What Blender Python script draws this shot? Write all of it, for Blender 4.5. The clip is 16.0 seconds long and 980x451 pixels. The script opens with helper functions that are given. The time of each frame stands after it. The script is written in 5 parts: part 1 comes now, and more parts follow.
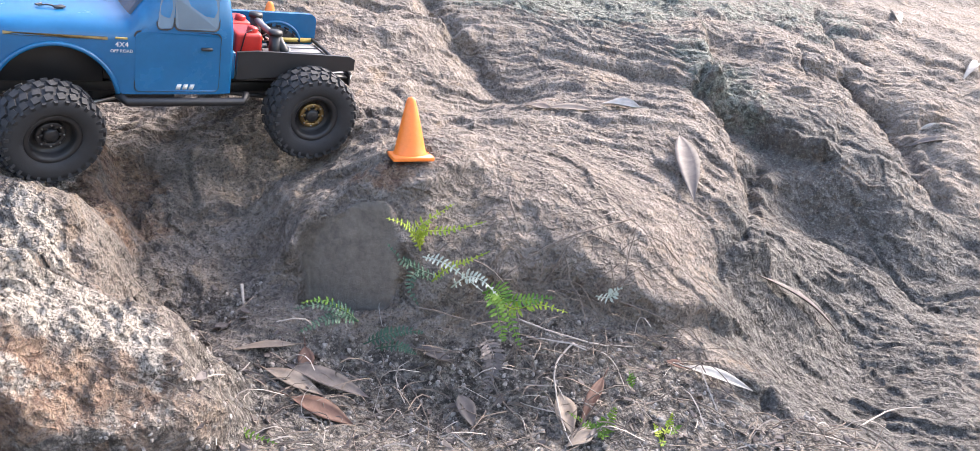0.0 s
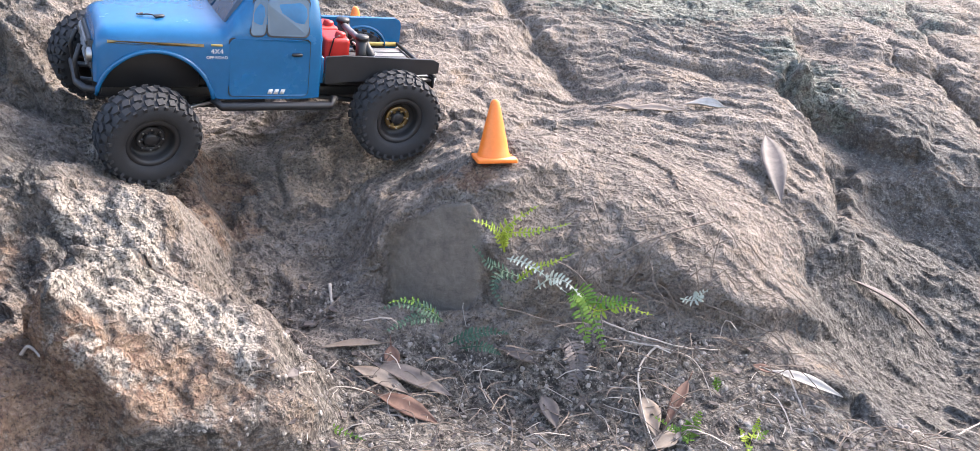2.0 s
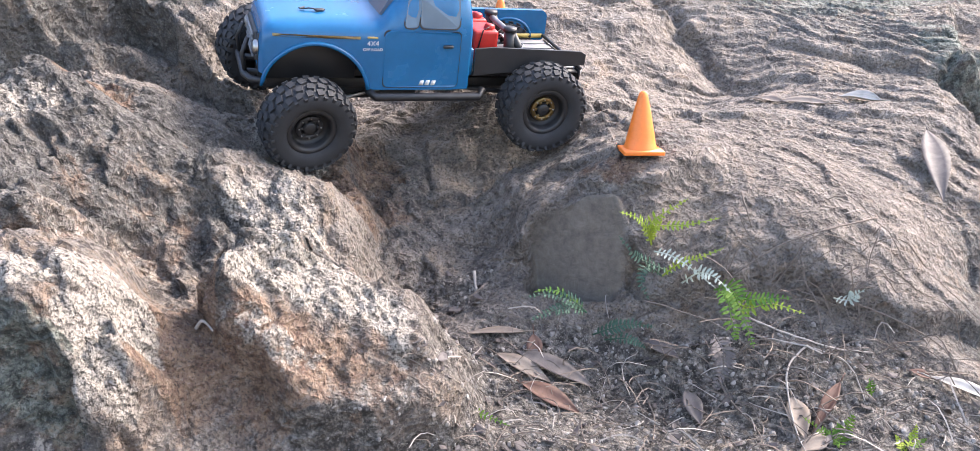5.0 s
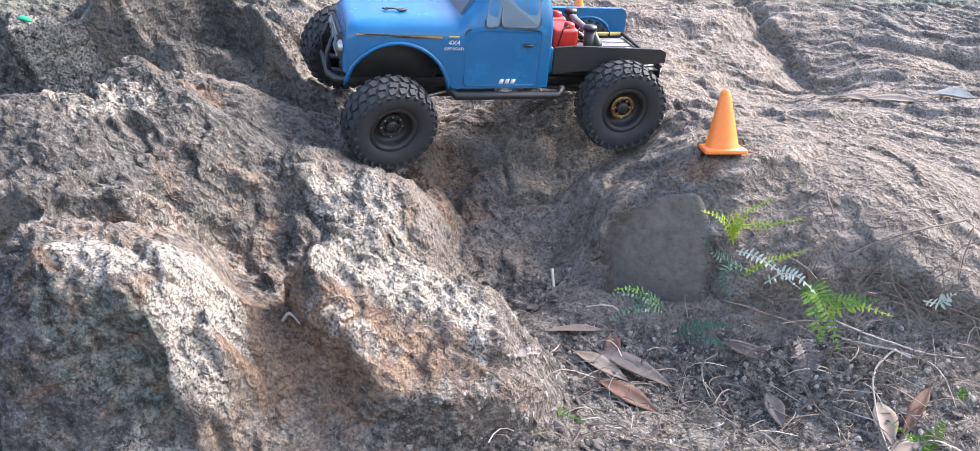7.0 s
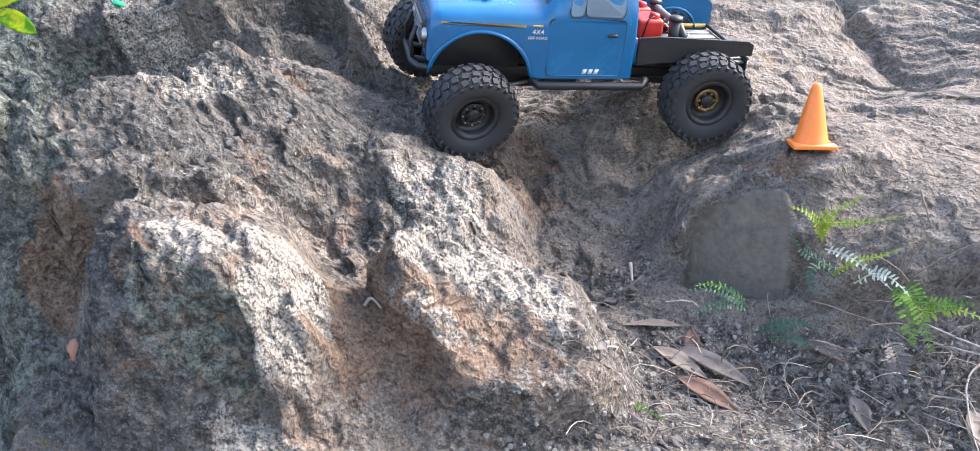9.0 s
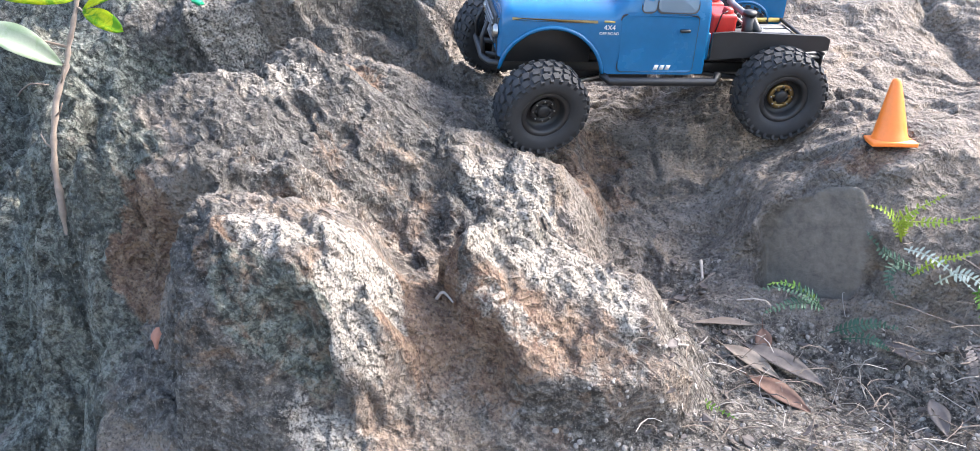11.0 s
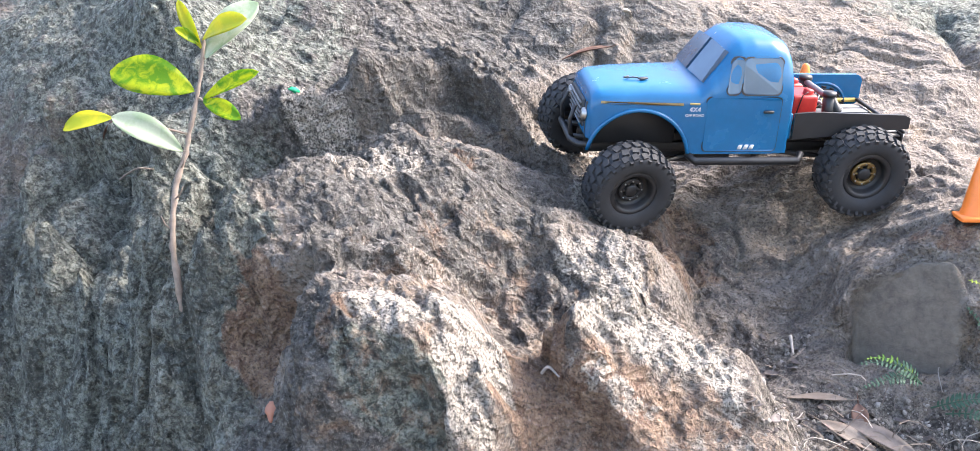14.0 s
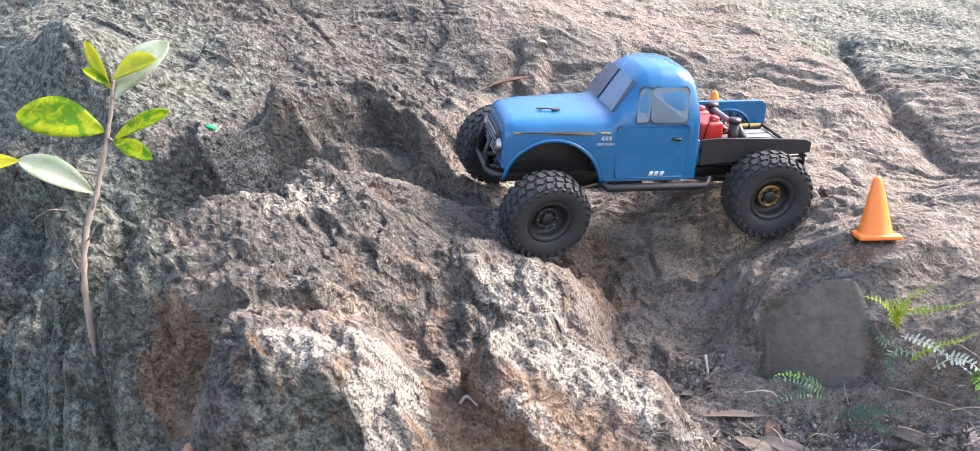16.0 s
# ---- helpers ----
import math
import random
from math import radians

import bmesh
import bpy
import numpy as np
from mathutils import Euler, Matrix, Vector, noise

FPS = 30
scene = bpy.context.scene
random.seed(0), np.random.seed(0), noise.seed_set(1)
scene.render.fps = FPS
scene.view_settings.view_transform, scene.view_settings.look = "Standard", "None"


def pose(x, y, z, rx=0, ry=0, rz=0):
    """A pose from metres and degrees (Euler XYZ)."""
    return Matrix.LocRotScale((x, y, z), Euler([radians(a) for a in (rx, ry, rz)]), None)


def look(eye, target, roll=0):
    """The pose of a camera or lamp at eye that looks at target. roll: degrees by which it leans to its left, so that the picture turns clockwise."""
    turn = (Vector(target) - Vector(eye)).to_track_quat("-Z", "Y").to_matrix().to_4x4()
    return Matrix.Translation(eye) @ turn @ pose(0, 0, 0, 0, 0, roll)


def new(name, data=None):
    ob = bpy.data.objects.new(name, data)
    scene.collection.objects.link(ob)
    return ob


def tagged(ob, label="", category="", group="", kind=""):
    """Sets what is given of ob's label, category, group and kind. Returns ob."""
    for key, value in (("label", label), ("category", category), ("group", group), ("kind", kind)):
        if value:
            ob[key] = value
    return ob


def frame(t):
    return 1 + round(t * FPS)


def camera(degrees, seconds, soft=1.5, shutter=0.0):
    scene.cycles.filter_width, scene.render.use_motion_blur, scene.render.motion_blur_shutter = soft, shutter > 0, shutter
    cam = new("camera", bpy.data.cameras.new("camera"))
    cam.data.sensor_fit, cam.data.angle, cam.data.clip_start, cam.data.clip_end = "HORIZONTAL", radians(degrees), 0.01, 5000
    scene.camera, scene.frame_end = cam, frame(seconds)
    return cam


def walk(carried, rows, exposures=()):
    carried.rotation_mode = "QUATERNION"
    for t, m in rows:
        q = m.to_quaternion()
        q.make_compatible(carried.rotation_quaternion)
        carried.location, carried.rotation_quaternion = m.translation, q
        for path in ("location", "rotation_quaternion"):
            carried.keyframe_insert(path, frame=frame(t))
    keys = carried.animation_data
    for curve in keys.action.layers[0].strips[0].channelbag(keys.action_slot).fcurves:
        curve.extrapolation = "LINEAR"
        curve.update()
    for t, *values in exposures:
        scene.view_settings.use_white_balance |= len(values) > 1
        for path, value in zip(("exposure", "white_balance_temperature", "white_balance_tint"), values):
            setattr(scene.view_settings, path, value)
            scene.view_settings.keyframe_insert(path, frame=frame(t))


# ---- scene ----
cam = camera(57.0, 16.0, soft=0.8)
PATH = [
    (0, (0.0000, 0.0000, 0.8000), (0.0000, 1.9563, 0.3842), 2.00),
    (0.5, (-0.0018, -0.0053, 0.8032), (-0.0452, 1.9499, 0.3845), 1.77),
    (1, (-0.0028, -0.0061, 0.8020), (-0.0908, 1.9481, 0.3856), 1.44),
    (1.5, (-0.0059, -0.0059, 0.8028), (-0.1373, 1.9450, 0.3823), 1.30),
    (2, (-0.0090, -0.0057, 0.8036), (-0.1759, 1.9422, 0.3816), 1.13),
    (2.5, (-0.0078, -0.0047, 0.8028), (-0.2102, 1.9391, 0.3773), 1.06),
    (3, (-0.0142, -0.0081, 0.8028), (-0.2615, 1.9297, 0.3738), 0.93),
    (3.5, (-0.0181, -0.0140, 0.8048), (-0.3081, 1.9165, 0.3702), 0.88),
    (4, (-0.0243, -0.0154, 0.8051), (-0.3657, 1.9056, 0.3657), 0.96),
    (6.5, (-0.0392, -0.0229, 0.8039), (-0.5873, 1.8474, 0.3547), 0.24),
    (7, (-0.0414, -0.0256, 0.8033), (-0.6262, 1.8339, 0.3557), 0.25),
    (7.5, (-0.0437, -0.0284, 0.8028), (-0.6671, 1.8186, 0.3554), 0.26),
    (8, (-0.0465, -0.0260, 0.8028), (-0.7020, 1.8079, 0.3481), 0.36),
    (8.5, (-0.0519, -0.0294, 0.8019), (-0.7366, 1.7934, 0.3454), 0.55),
    (9, (-0.0605, -0.0280, 0.7983), (-0.7760, 1.7813, 0.3352), 0.84),
    (11.5, (-0.0747, -0.0442, 0.8011), (-0.9670, 1.6825, 0.3297), 0.11),
    (12, (-0.0956, -0.0604, 0.8013), (-1.0358, 1.6430, 0.3379), -0.09),
    (12.5, (-0.1099, -0.0635, 0.7977), (-1.0435, 1.6463, 0.3450), 0.08),
    (13, (-0.1198, -0.0706, 0.7980), (-1.0485, 1.6463, 0.3625), 0.15),
    (13.5, (-0.1164, -0.0902, 0.8049), (-1.0506, 1.6383, 0.4314), -0.13),
    (14, (-0.1149, -0.0936, 0.8066), (-1.0402, 1.6524, 0.4975), -0.32),
    (14.5, (-0.1090, -0.0861, 0.8070), (-1.0092, 1.6773, 0.5245), -0.61),
    (15, (-0.1017, -0.0921, 0.8079), (-0.9702, 1.6900, 0.5439), -1.11),
    (15.5, (-0.0977, -0.0917, 0.8093), (-0.9286, 1.7094, 0.5528), -1.31),
    (16, (-0.0873, -0.0953, 0.8127), (-0.8913, 1.7187, 0.5614), -1.48),
]
walk(cam, [(t, look(eye, target, roll)) for t, eye, target, roll in PATH], [(0.0, 2.36, 6850, 15), (4.0, 2.38, 6800, 15), (8.0, 2.40, 6450, 12), (11.5, 2.58, 6500, 11), (13.5, 2.68, 6600, 12), (16.0, 2.46, 6950, 15)])

# ---- light ----
world = bpy.data.worlds.new("world")
scene.world = world
world.use_nodes = True
wn = world.node_tree
sky = wn.nodes.new("ShaderNodeTexSky")
sky.sky_type, sky.sun_disc = "NISHITA", False
SUN_UP, SUN_TO = 46.0, 56.0          # elevation, and degrees from +y towards +x
sky.sun_elevation, sky.sun_rotation = radians(SUN_UP), radians(SUN_TO)
sky.dust_density = 2.5
wn.links.new(sky.outputs[0], wn.nodes["Background"].inputs[0])
wn.nodes["Background"].inputs[1].default_value = 0.15
sun = new("sun", bpy.data.lights.new("sun", "SUN"))
sun.data.energy, sun.data.angle, sun.data.color = 1.65, radians(22.0), (1.0, 0.96, 0.90)
sun_way = Vector((math.sin(radians(SUN_TO)) * math.cos(radians(SUN_UP)), math.cos(radians(SUN_TO)) * math.cos(radians(SUN_UP)), math.sin(radians(SUN_UP))))
sun.matrix_world = look(sun_way * 20, (0, 0, 0))


# ---- materials ----
def node_material(name, rough=0.8, metal=0.0):
    m = bpy.data.materials.new(name)
    m.use_nodes = True
    b = m.node_tree.nodes["Principled BSDF"]
    b.inputs["Roughness"].default_value, b.inputs["Metallic"].default_value = rough, metal
    return m, m.node_tree, b


def add(tree, kind, **values):
    n = tree.nodes.new(kind)
    for key, value in values.items():
        n.inputs[key.replace("_", " ")].default_value = value
    return n


def mix(tree, fac, a, b, blend="MIX"):
    """A colour mix; fac, a and b are sockets or values."""
    n = tree.nodes.new("ShaderNodeMix")
    n.data_type, n.blend_type, n.clamp_factor = "RGBA", blend, True
    for socket, value in ((n.inputs[0], fac), (n.inputs[6], a), (n.inputs[7], b)):
        if isinstance(value, bpy.types.NodeSocket):
            tree.links.new(value, socket)
        elif isinstance(value, (int, float)):
            socket.default_value = value
        else:
            socket.default_value = (*value[:3], 1)
    return n.outputs[2]


def ramp(tree, source, stops):
    n = tree.nodes.new("ShaderNodeValToRGB")
    tree.links.new(source, n.inputs[0])
    e = n.color_ramp.elements
    while len(e) < len(stops):
        e.new(0.5)
    for i, (p, c) in enumerate(stops):
        e[i].position, e[i].color = p, (*((c,) * 3 if isinstance(c, (int, float)) else c), 1)
    return n.outputs[0]


def noise_of(tree, scale, detail=4.0, rough=0.6, coords=None, distortion=0.0):
    n = add(tree, "ShaderNodeTexNoise", Scale=scale, Detail=detail, Roughness=rough, Distortion=distortion)
    if coords:
        tree.links.new(coords, n.inputs["Vector"])
    return n.outputs[0]


def math_of(tree, op, a, b=0.0):
    n = tree.nodes.new("ShaderNodeMath")
    n.operation, n.use_clamp = op, op != "SUBTRACT"
    for socket, value in zip(n.inputs, (a, b)):
        if isinstance(value, bpy.types.NodeSocket):
            tree.links.new(value, socket)
        else:
            socket.default_value = value
    return n.outputs[0]


def bump(tree, bsdf, source, strength, distance):
    n = add(tree, "ShaderNodeBump", Strength=strength, Distance=distance)
    tree.links.new(source, n.inputs["Height"])
    tree.links.new(n.outputs[0], bsdf.inputs["Normal"])
    return n


def simple(name, colour, dark, rough=0.6, metal=0.0, scale=60.0, relief=0.0003, spread=(0.35, 0.7), spec=0.5):
    """A surface with mottling at two scales and fine relief, in object space."""
    m, t, b = node_material(name, rough, metal)
    c = t.nodes.new("ShaderNodeTexCoord").outputs["Object"]
    big = ramp(t, noise_of(t, scale, 5, 0.65, c), ((spread[0], 0.0), (spread[1], 1.0)))
    fine = noise_of(t, scale * 9, 3, 0.6, c)
    col = mix(t, big, dark, colour)
    col = mix(t, math_of(t, "MULTIPLY", fine, 0.45), col, [x * 0.55 for x in colour])
    t.links.new(col, b.inputs["Base Color"])
    t.links.new(math_of(t, "ADD", math_of(t, "MULTIPLY", big, 0.12), rough - 0.06), b.inputs["Roughness"])
    b.inputs["Specular IOR Level"].default_value = spec
    bump(t, b, fine, 0.5, relief)
    return m


def rock_material():
    m, t, b = node_material("weathered_rock", 0.9)
    at1, at2 = t.nodes.new("ShaderNodeAttribute"), t.nodes.new("ShaderNodeAttribute")
    at1.attribute_name, at2.attribute_name = "growth", "matter"
    s1, s2 = t.nodes.new("ShaderNodeSeparateColor"), t.nodes.new("ShaderNodeSeparateColor")
    t.links.new(at1.outputs["Color"], s1.inputs[0])
    t.links.new(at2.outputs["Color"], s2.inputs[0])
    lichen, rust, moss = s1.outputs
    dark, soil, sawn = s2.outputs
    c = t.nodes.new("ShaderNodeTexCoord").outputs["Object"]
    n6, n25 = noise_of(t, 6, 6, 0.6, c, 0.4), noise_of(t, 26, 7, 0.68, c, 0.5)
    n90, n300 = noise_of(t, 95, 8, 0.74, c, 0.3), noise_of(t, 330, 4, 0.7, c)

    def ridged(scale, detail, gain):
        n = add(t, "ShaderNodeTexNoise", Scale=scale, Detail=detail, Roughness=0.62, Distortion=0.25)
        n.noise_type, n.normalize = "RIDGED_MULTIFRACTAL", False
        n.inputs["Offset"].default_value, n.inputs["Gain"].default_value = 0.9, gain
        t.links.new(c, n.inputs["Vector"])
        return n.outputs[0]
    crease, crease_fine = ridged(24, 7, 1.6), ridged(75, 5, 1.6)
    at3, s3 = t.nodes.new("ShaderNodeAttribute"), t.nodes.new("ShaderNodeSeparateColor")
    at3.attribute_name = "form"
    t.links.new(at3.outputs["Color"], s3.inputs[0])
    crop, lip, wall = s3.outputs
    knobbly = math_of(t, "ADD", math_of(t, "MULTIPLY", crop, 0.45), 0.55)
    base = mix(t, ramp(t, n6, ((0.36, 0), (0.64, 1))), (0.112, 0.092, 0.078), (0.182, 0.147, 0.120))
    base = mix(t, math_of(t, "MULTIPLY", ramp(t, n25, ((0.46, 0), (0.62, 0.8))), knobbly), base, (0.315, 0.262, 0.216))
    base = mix(t, math_of(t, "MULTIPLY", ramp(t, n25, ((0.36, 0.85), (0.50, 0))), knobbly), base, (0.066, 0.056, 0.051))
    base = mix(t, math_of(t, "MULTIPLY", ramp(t, n90, ((0.34, 0.9), (0.47, 0))), knobbly), base, (0.052, 0.046, 0.044))
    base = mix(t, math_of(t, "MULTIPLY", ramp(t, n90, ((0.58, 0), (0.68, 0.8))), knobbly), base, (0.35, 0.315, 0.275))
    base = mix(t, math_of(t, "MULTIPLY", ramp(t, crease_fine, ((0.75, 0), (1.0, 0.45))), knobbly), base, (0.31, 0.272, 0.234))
    # paler lips of the beds
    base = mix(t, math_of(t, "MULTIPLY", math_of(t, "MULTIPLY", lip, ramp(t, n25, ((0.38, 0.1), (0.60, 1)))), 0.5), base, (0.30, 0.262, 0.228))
    # warm ochre veins
    ochre = math_of(t, "MULTIPLY", ramp(t, noise_of(t, 14, 6, 0.7, c, 1.0), ((0.55, 0), (0.70, 1))), 0.55)
    base = mix(t, ochre, base, (0.26, 0.18, 0.115))
    # broken edge of each patch, from the grain
    def broken(mask, grain, low, high, gain=1.0):
        n = t.nodes.new("ShaderNodeMath")
        n.operation = "ADD"
        t.links.new(mask, n.inputs[0])
        t.links.new(k_signed(grain), n.inputs[1])
        r = ramp(t, n.outputs[0], ((low, 0), (high, gain)))
        return r
    def k_signed(grain):
        n = t.nodes.new("ShaderNodeMath")
        n.operation = "MULTIPLY_ADD"
        t.links.new(grain, n.inputs[0])
        n.inputs[1].default_value, n.inputs[2].default_value = 2.1, -1.05
        return n.outputs[0]
    both = math_of(t, "ADD", math_of(t, "MULTIPLY", n25, 0.40), math_of(t, "MULTIPLY", n90, 0.60))
    # near-black mix: dark crust, and shade painted into the rock's colour
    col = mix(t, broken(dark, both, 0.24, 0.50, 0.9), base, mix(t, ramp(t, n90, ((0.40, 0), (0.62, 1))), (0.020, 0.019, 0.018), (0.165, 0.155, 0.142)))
    col = mix(t, broken(moss, n25, 0.22, 0.6, 0.85), col, mix(t, ramp(t, n90, ((0.42, 0), (0.58, 1))), (0.032, 0.040, 0.034), (0.215, 0.232, 0.196)))
    col = mix(t, broken(rust, n25, 0.3, 0.65, 0.9), col, mix(t, ramp(t, n90, ((0.35, 0), (0.65, 1))), (0.120, 0.064, 0.044), (0.33, 0.225, 0.150)))
    col = mix(t, broken(lichen, both, 0.50, 0.68, 0.95), col, mix(t, ramp(t, n300, ((0.36, 0), (0.60, 1))), (0.14, 0.120, 0.100), (0.46, 0.41, 0.35)))
    grit = mix(t, ramp(t, n90, ((0.44, 0), (0.64, 1))), (0.055, 0.047, 0.041), (0.29, 0.258, 0.225))
    col = mix(t, broken(soil, n25, 0.35, 0.65), col, grit)
    # dark upright streaks on the wall
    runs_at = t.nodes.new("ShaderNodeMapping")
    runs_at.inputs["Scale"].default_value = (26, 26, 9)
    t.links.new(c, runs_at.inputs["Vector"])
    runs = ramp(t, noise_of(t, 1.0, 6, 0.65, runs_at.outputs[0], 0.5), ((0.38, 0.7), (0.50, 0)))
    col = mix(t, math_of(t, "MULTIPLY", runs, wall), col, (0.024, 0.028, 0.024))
    flat = mix(t, ramp(t, both, ((0.38, 0), (0.62, 1))), (0.118, 0.102, 0.086), (0.225, 0.194, 0.164))
    col = mix(t, math_of(t, "MULTIPLY", ramp(t, n300, ((0.38, 1), (0.47, 0))), 0.7), col, (0.040, 0.035, 0.032))
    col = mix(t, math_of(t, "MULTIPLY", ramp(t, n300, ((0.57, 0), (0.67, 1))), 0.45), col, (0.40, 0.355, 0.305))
    col = mix(t, sawn, col, flat)
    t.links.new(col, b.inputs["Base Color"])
    t.links.new(ramp(t, n25, ((0.3, 0.78), (0.7, 0.95))), b.inputs["Roughness"])
    b.inputs["Specular IOR Level"].default_value = 0.35
    up = t.nodes.new("ShaderNodeMath")
    up.operation = "MULTIPLY_ADD"
    t.links.new(crease, up.inputs[0])
    up.inputs[1].default_value = 0.55
    t.links.new(math_of(t, "MULTIPLY", n90, 0.55), up.inputs[2])
    up2 = t.nodes.new("ShaderNodeMath")
    up2.operation = "MULTIPLY_ADD"
    t.links.new(crease_fine, up2.inputs[0])
    up2.inputs[1].default_value = 0.28
    t.links.new(up.outputs[0], up2.inputs[2])
    up3 = t.nodes.new("ShaderNodeMath")
    up3.operation = "MULTIPLY_ADD"
    t.links.new(n300, up3.inputs[0])
    up3.inputs[1].default_value = 0.14
    t.links.new(up2.outputs[0], up3.inputs[2])
    rough_up = mix(t, sawn, up3.outputs[0], mix(t, 0.72, n90, (0.5, 0.5, 0.5)))
    # the upper slope is worn smoother than the outcrop
    xyz = t.nodes.new("ShaderNodeSeparateXYZ")
    t.links.new(c, xyz.inputs[0])
    worn = math_of(t, "MULTIPLY", ramp(t, math_of(t, "MULTIPLY", xyz.outputs[1], 0.4), ((0.44, 0), (0.60, 1))), 0.3)
    rough_up = mix(t, worn, rough_up, (0.5, 0.5, 0.5))
    rough_up = mix(t, math_of(t, "MULTIPLY", math_of(t, "SUBTRACT", 1.0, crop), 0.12), rough_up, (0.5, 0.5, 0.5))
    bump(t, b, rough_up, 1.0, 0.0115)
    return m


ROCK = rock_material()
ORANGE = simple("orange_plastic", (0.95, 0.235, 0.035), (0.88, 0.20, 0.025), 0.42, scale=25, relief=0.0001)
RUBBER = simple("tyre_rubber", (0.032, 0.033, 0.036), (0.017, 0.017, 0.019), 0.8, scale=70, relief=0.0003)
BLUE = simple("blue_body_paint", (0.006, 0.125, 0.285), (0.005, 0.098, 0.23), 0.24, scale=18, relief=0.00004)
BLACK = simple("black_plastic", (0.020, 0.020, 0.022), (0.012, 0.012, 0.013), 0.5, scale=60, relief=0.0001)
GREY = simple("grey_plastic", (0.22, 0.22, 0.225), (0.14, 0.14, 0.15), 0.55, scale=60, relief=0.0001)
RED = simple("red_plastic", (0.56, 0.022, 0.014), (0.40, 0.014, 0.010), 0.45, scale=40, relief=0.0001)
STEEL = simple("bare_steel", (0.50, 0.49, 0.47), (0.34, 0.33, 0.32), 0.35, 1.0, scale=80, relief=0.0001)
BRONZE = simple("bronze_wheel", (0.36, 0.26, 0.12), (0.20, 0.14, 0.065), 0.42, 1.0, scale=90, relief=0.0001)
WHITE = simple("white_decal", (0.72, 0.72, 0.70), (0.62, 0.62, 0.6), 0.5, scale=90, relief=0.00005)
GOLD = simple("gold_decal", (0.42, 0.32, 0.09), (0.30, 0.22, 0.06), 0.5, scale=90, relief=0.00005)


def glass_material():
    m, t, b = node_material("tinted_window", 0.12)
    c = t.nodes.new("ShaderNodeTexCoord").outputs["Object"]
    t.links.new(mix(t, noise_of(t, 22, 4, 0.6, c), (0.020, 0.052, 0.095), (0.055, 0.105, 0.165)), b.inputs["Base Color"])
    b.inputs["Specular IOR Level"].default_value = 0.7
    return m


WINDOW = glass_material()


# ---- small builders ----
def link(name, bm, material, parent=None, label="", smooth=True):
    me = bpy.data.meshes.new(name)
    bm.to_mesh(me)
    bm.free()
    if smooth:
        me.shade_smooth()
    if isinstance(material, (list, tuple)):
        for mm in material:
            me.materials.append(mm)
    else:
        me.materials.append(material)
    ob = new(name, me)
    if parent:
        ob.parent = parent
    if label:
        tagged(ob, label)
    return ob


def part(name, bm, material, parent, label="", smooth=True):
    return link(name, bm, material, parent, label, smooth)


def box(bm, size, m=None, bevel=0.0, segments=2):
    made = bmesh.ops.create_cube(bm, size=1.0, matrix=(m or Matrix()) @ Matrix.Diagonal((*size, 1)))
    if bevel:
        edges = list({e for v in made["verts"] for e in v.link_edges})
        bmesh.ops.bevel(bm, geom=edges, offset=bevel, segments=segments, affect="EDGES", profile=0.6)
    return bm


def rod(bm, a, b, r, r2=None, sides=10):
    a, b = Vector(a), Vector(b)
    d = b - a
    m = Matrix.Translation((a + b) / 2) @ d.to_track_quat("Z", "Y").to_matrix().to_4x4()
    bmesh.ops.create_cone(bm, cap_ends=True, segments=sides, radius1=r, radius2=r if r2 is None else r2, depth=d.length, matrix=m)
    return bm


def tube(bm, points, radii, sides=6):
    """A bent, tapering tube through points."""
    pts = [Vector(p) for p in points]
    rings = []
    for i, p in enumerate(pts):
        d = (pts[min(i + 1, len(pts) - 1)] - pts[max(i - 1, 0)]).normalized()
        x = d.orthogonal().normalized() if i == 0 else (x - d * x.dot(d)).normalized()
        y = d.cross(x)
        r = radii[i] if isinstance(radii, (list, tuple)) else radii
        rings.append([bm.verts.new(p + (x * math.cos(a) + y * math.sin(a)) * r) for a in (2 * math.pi * k / sides for k in range(sides))])
    for r0, r1 in zip(rings, rings[1:]):
        for k in range(sides):
            bm.faces.new((r0[k], r0[(k + 1) % sides], r1[(k + 1) % sides], r1[k]))
    bm.faces.new(list(reversed(rings[0])))
    bm.faces.new(rings[-1])
    return bm


def lathe(bm, profile, sides=32, m=None):
    """A surface turned about the z axis from (radius, z) pairs."""
    m = m or Matrix()
    rings = [[bm.verts.new(m @ Vector((r * math.cos(a), r * math.sin(a), z))) for a in (2 * math.pi * k / sides for k in range(sides))] for r, z in profile]
    for r0, r1 in zip(rings, rings[1:]):
        for k in range(sides):
            bm.faces.new((r0[k], r0[(k + 1) % sides], r1[(k + 1) % sides], r1[k]))
    return bm


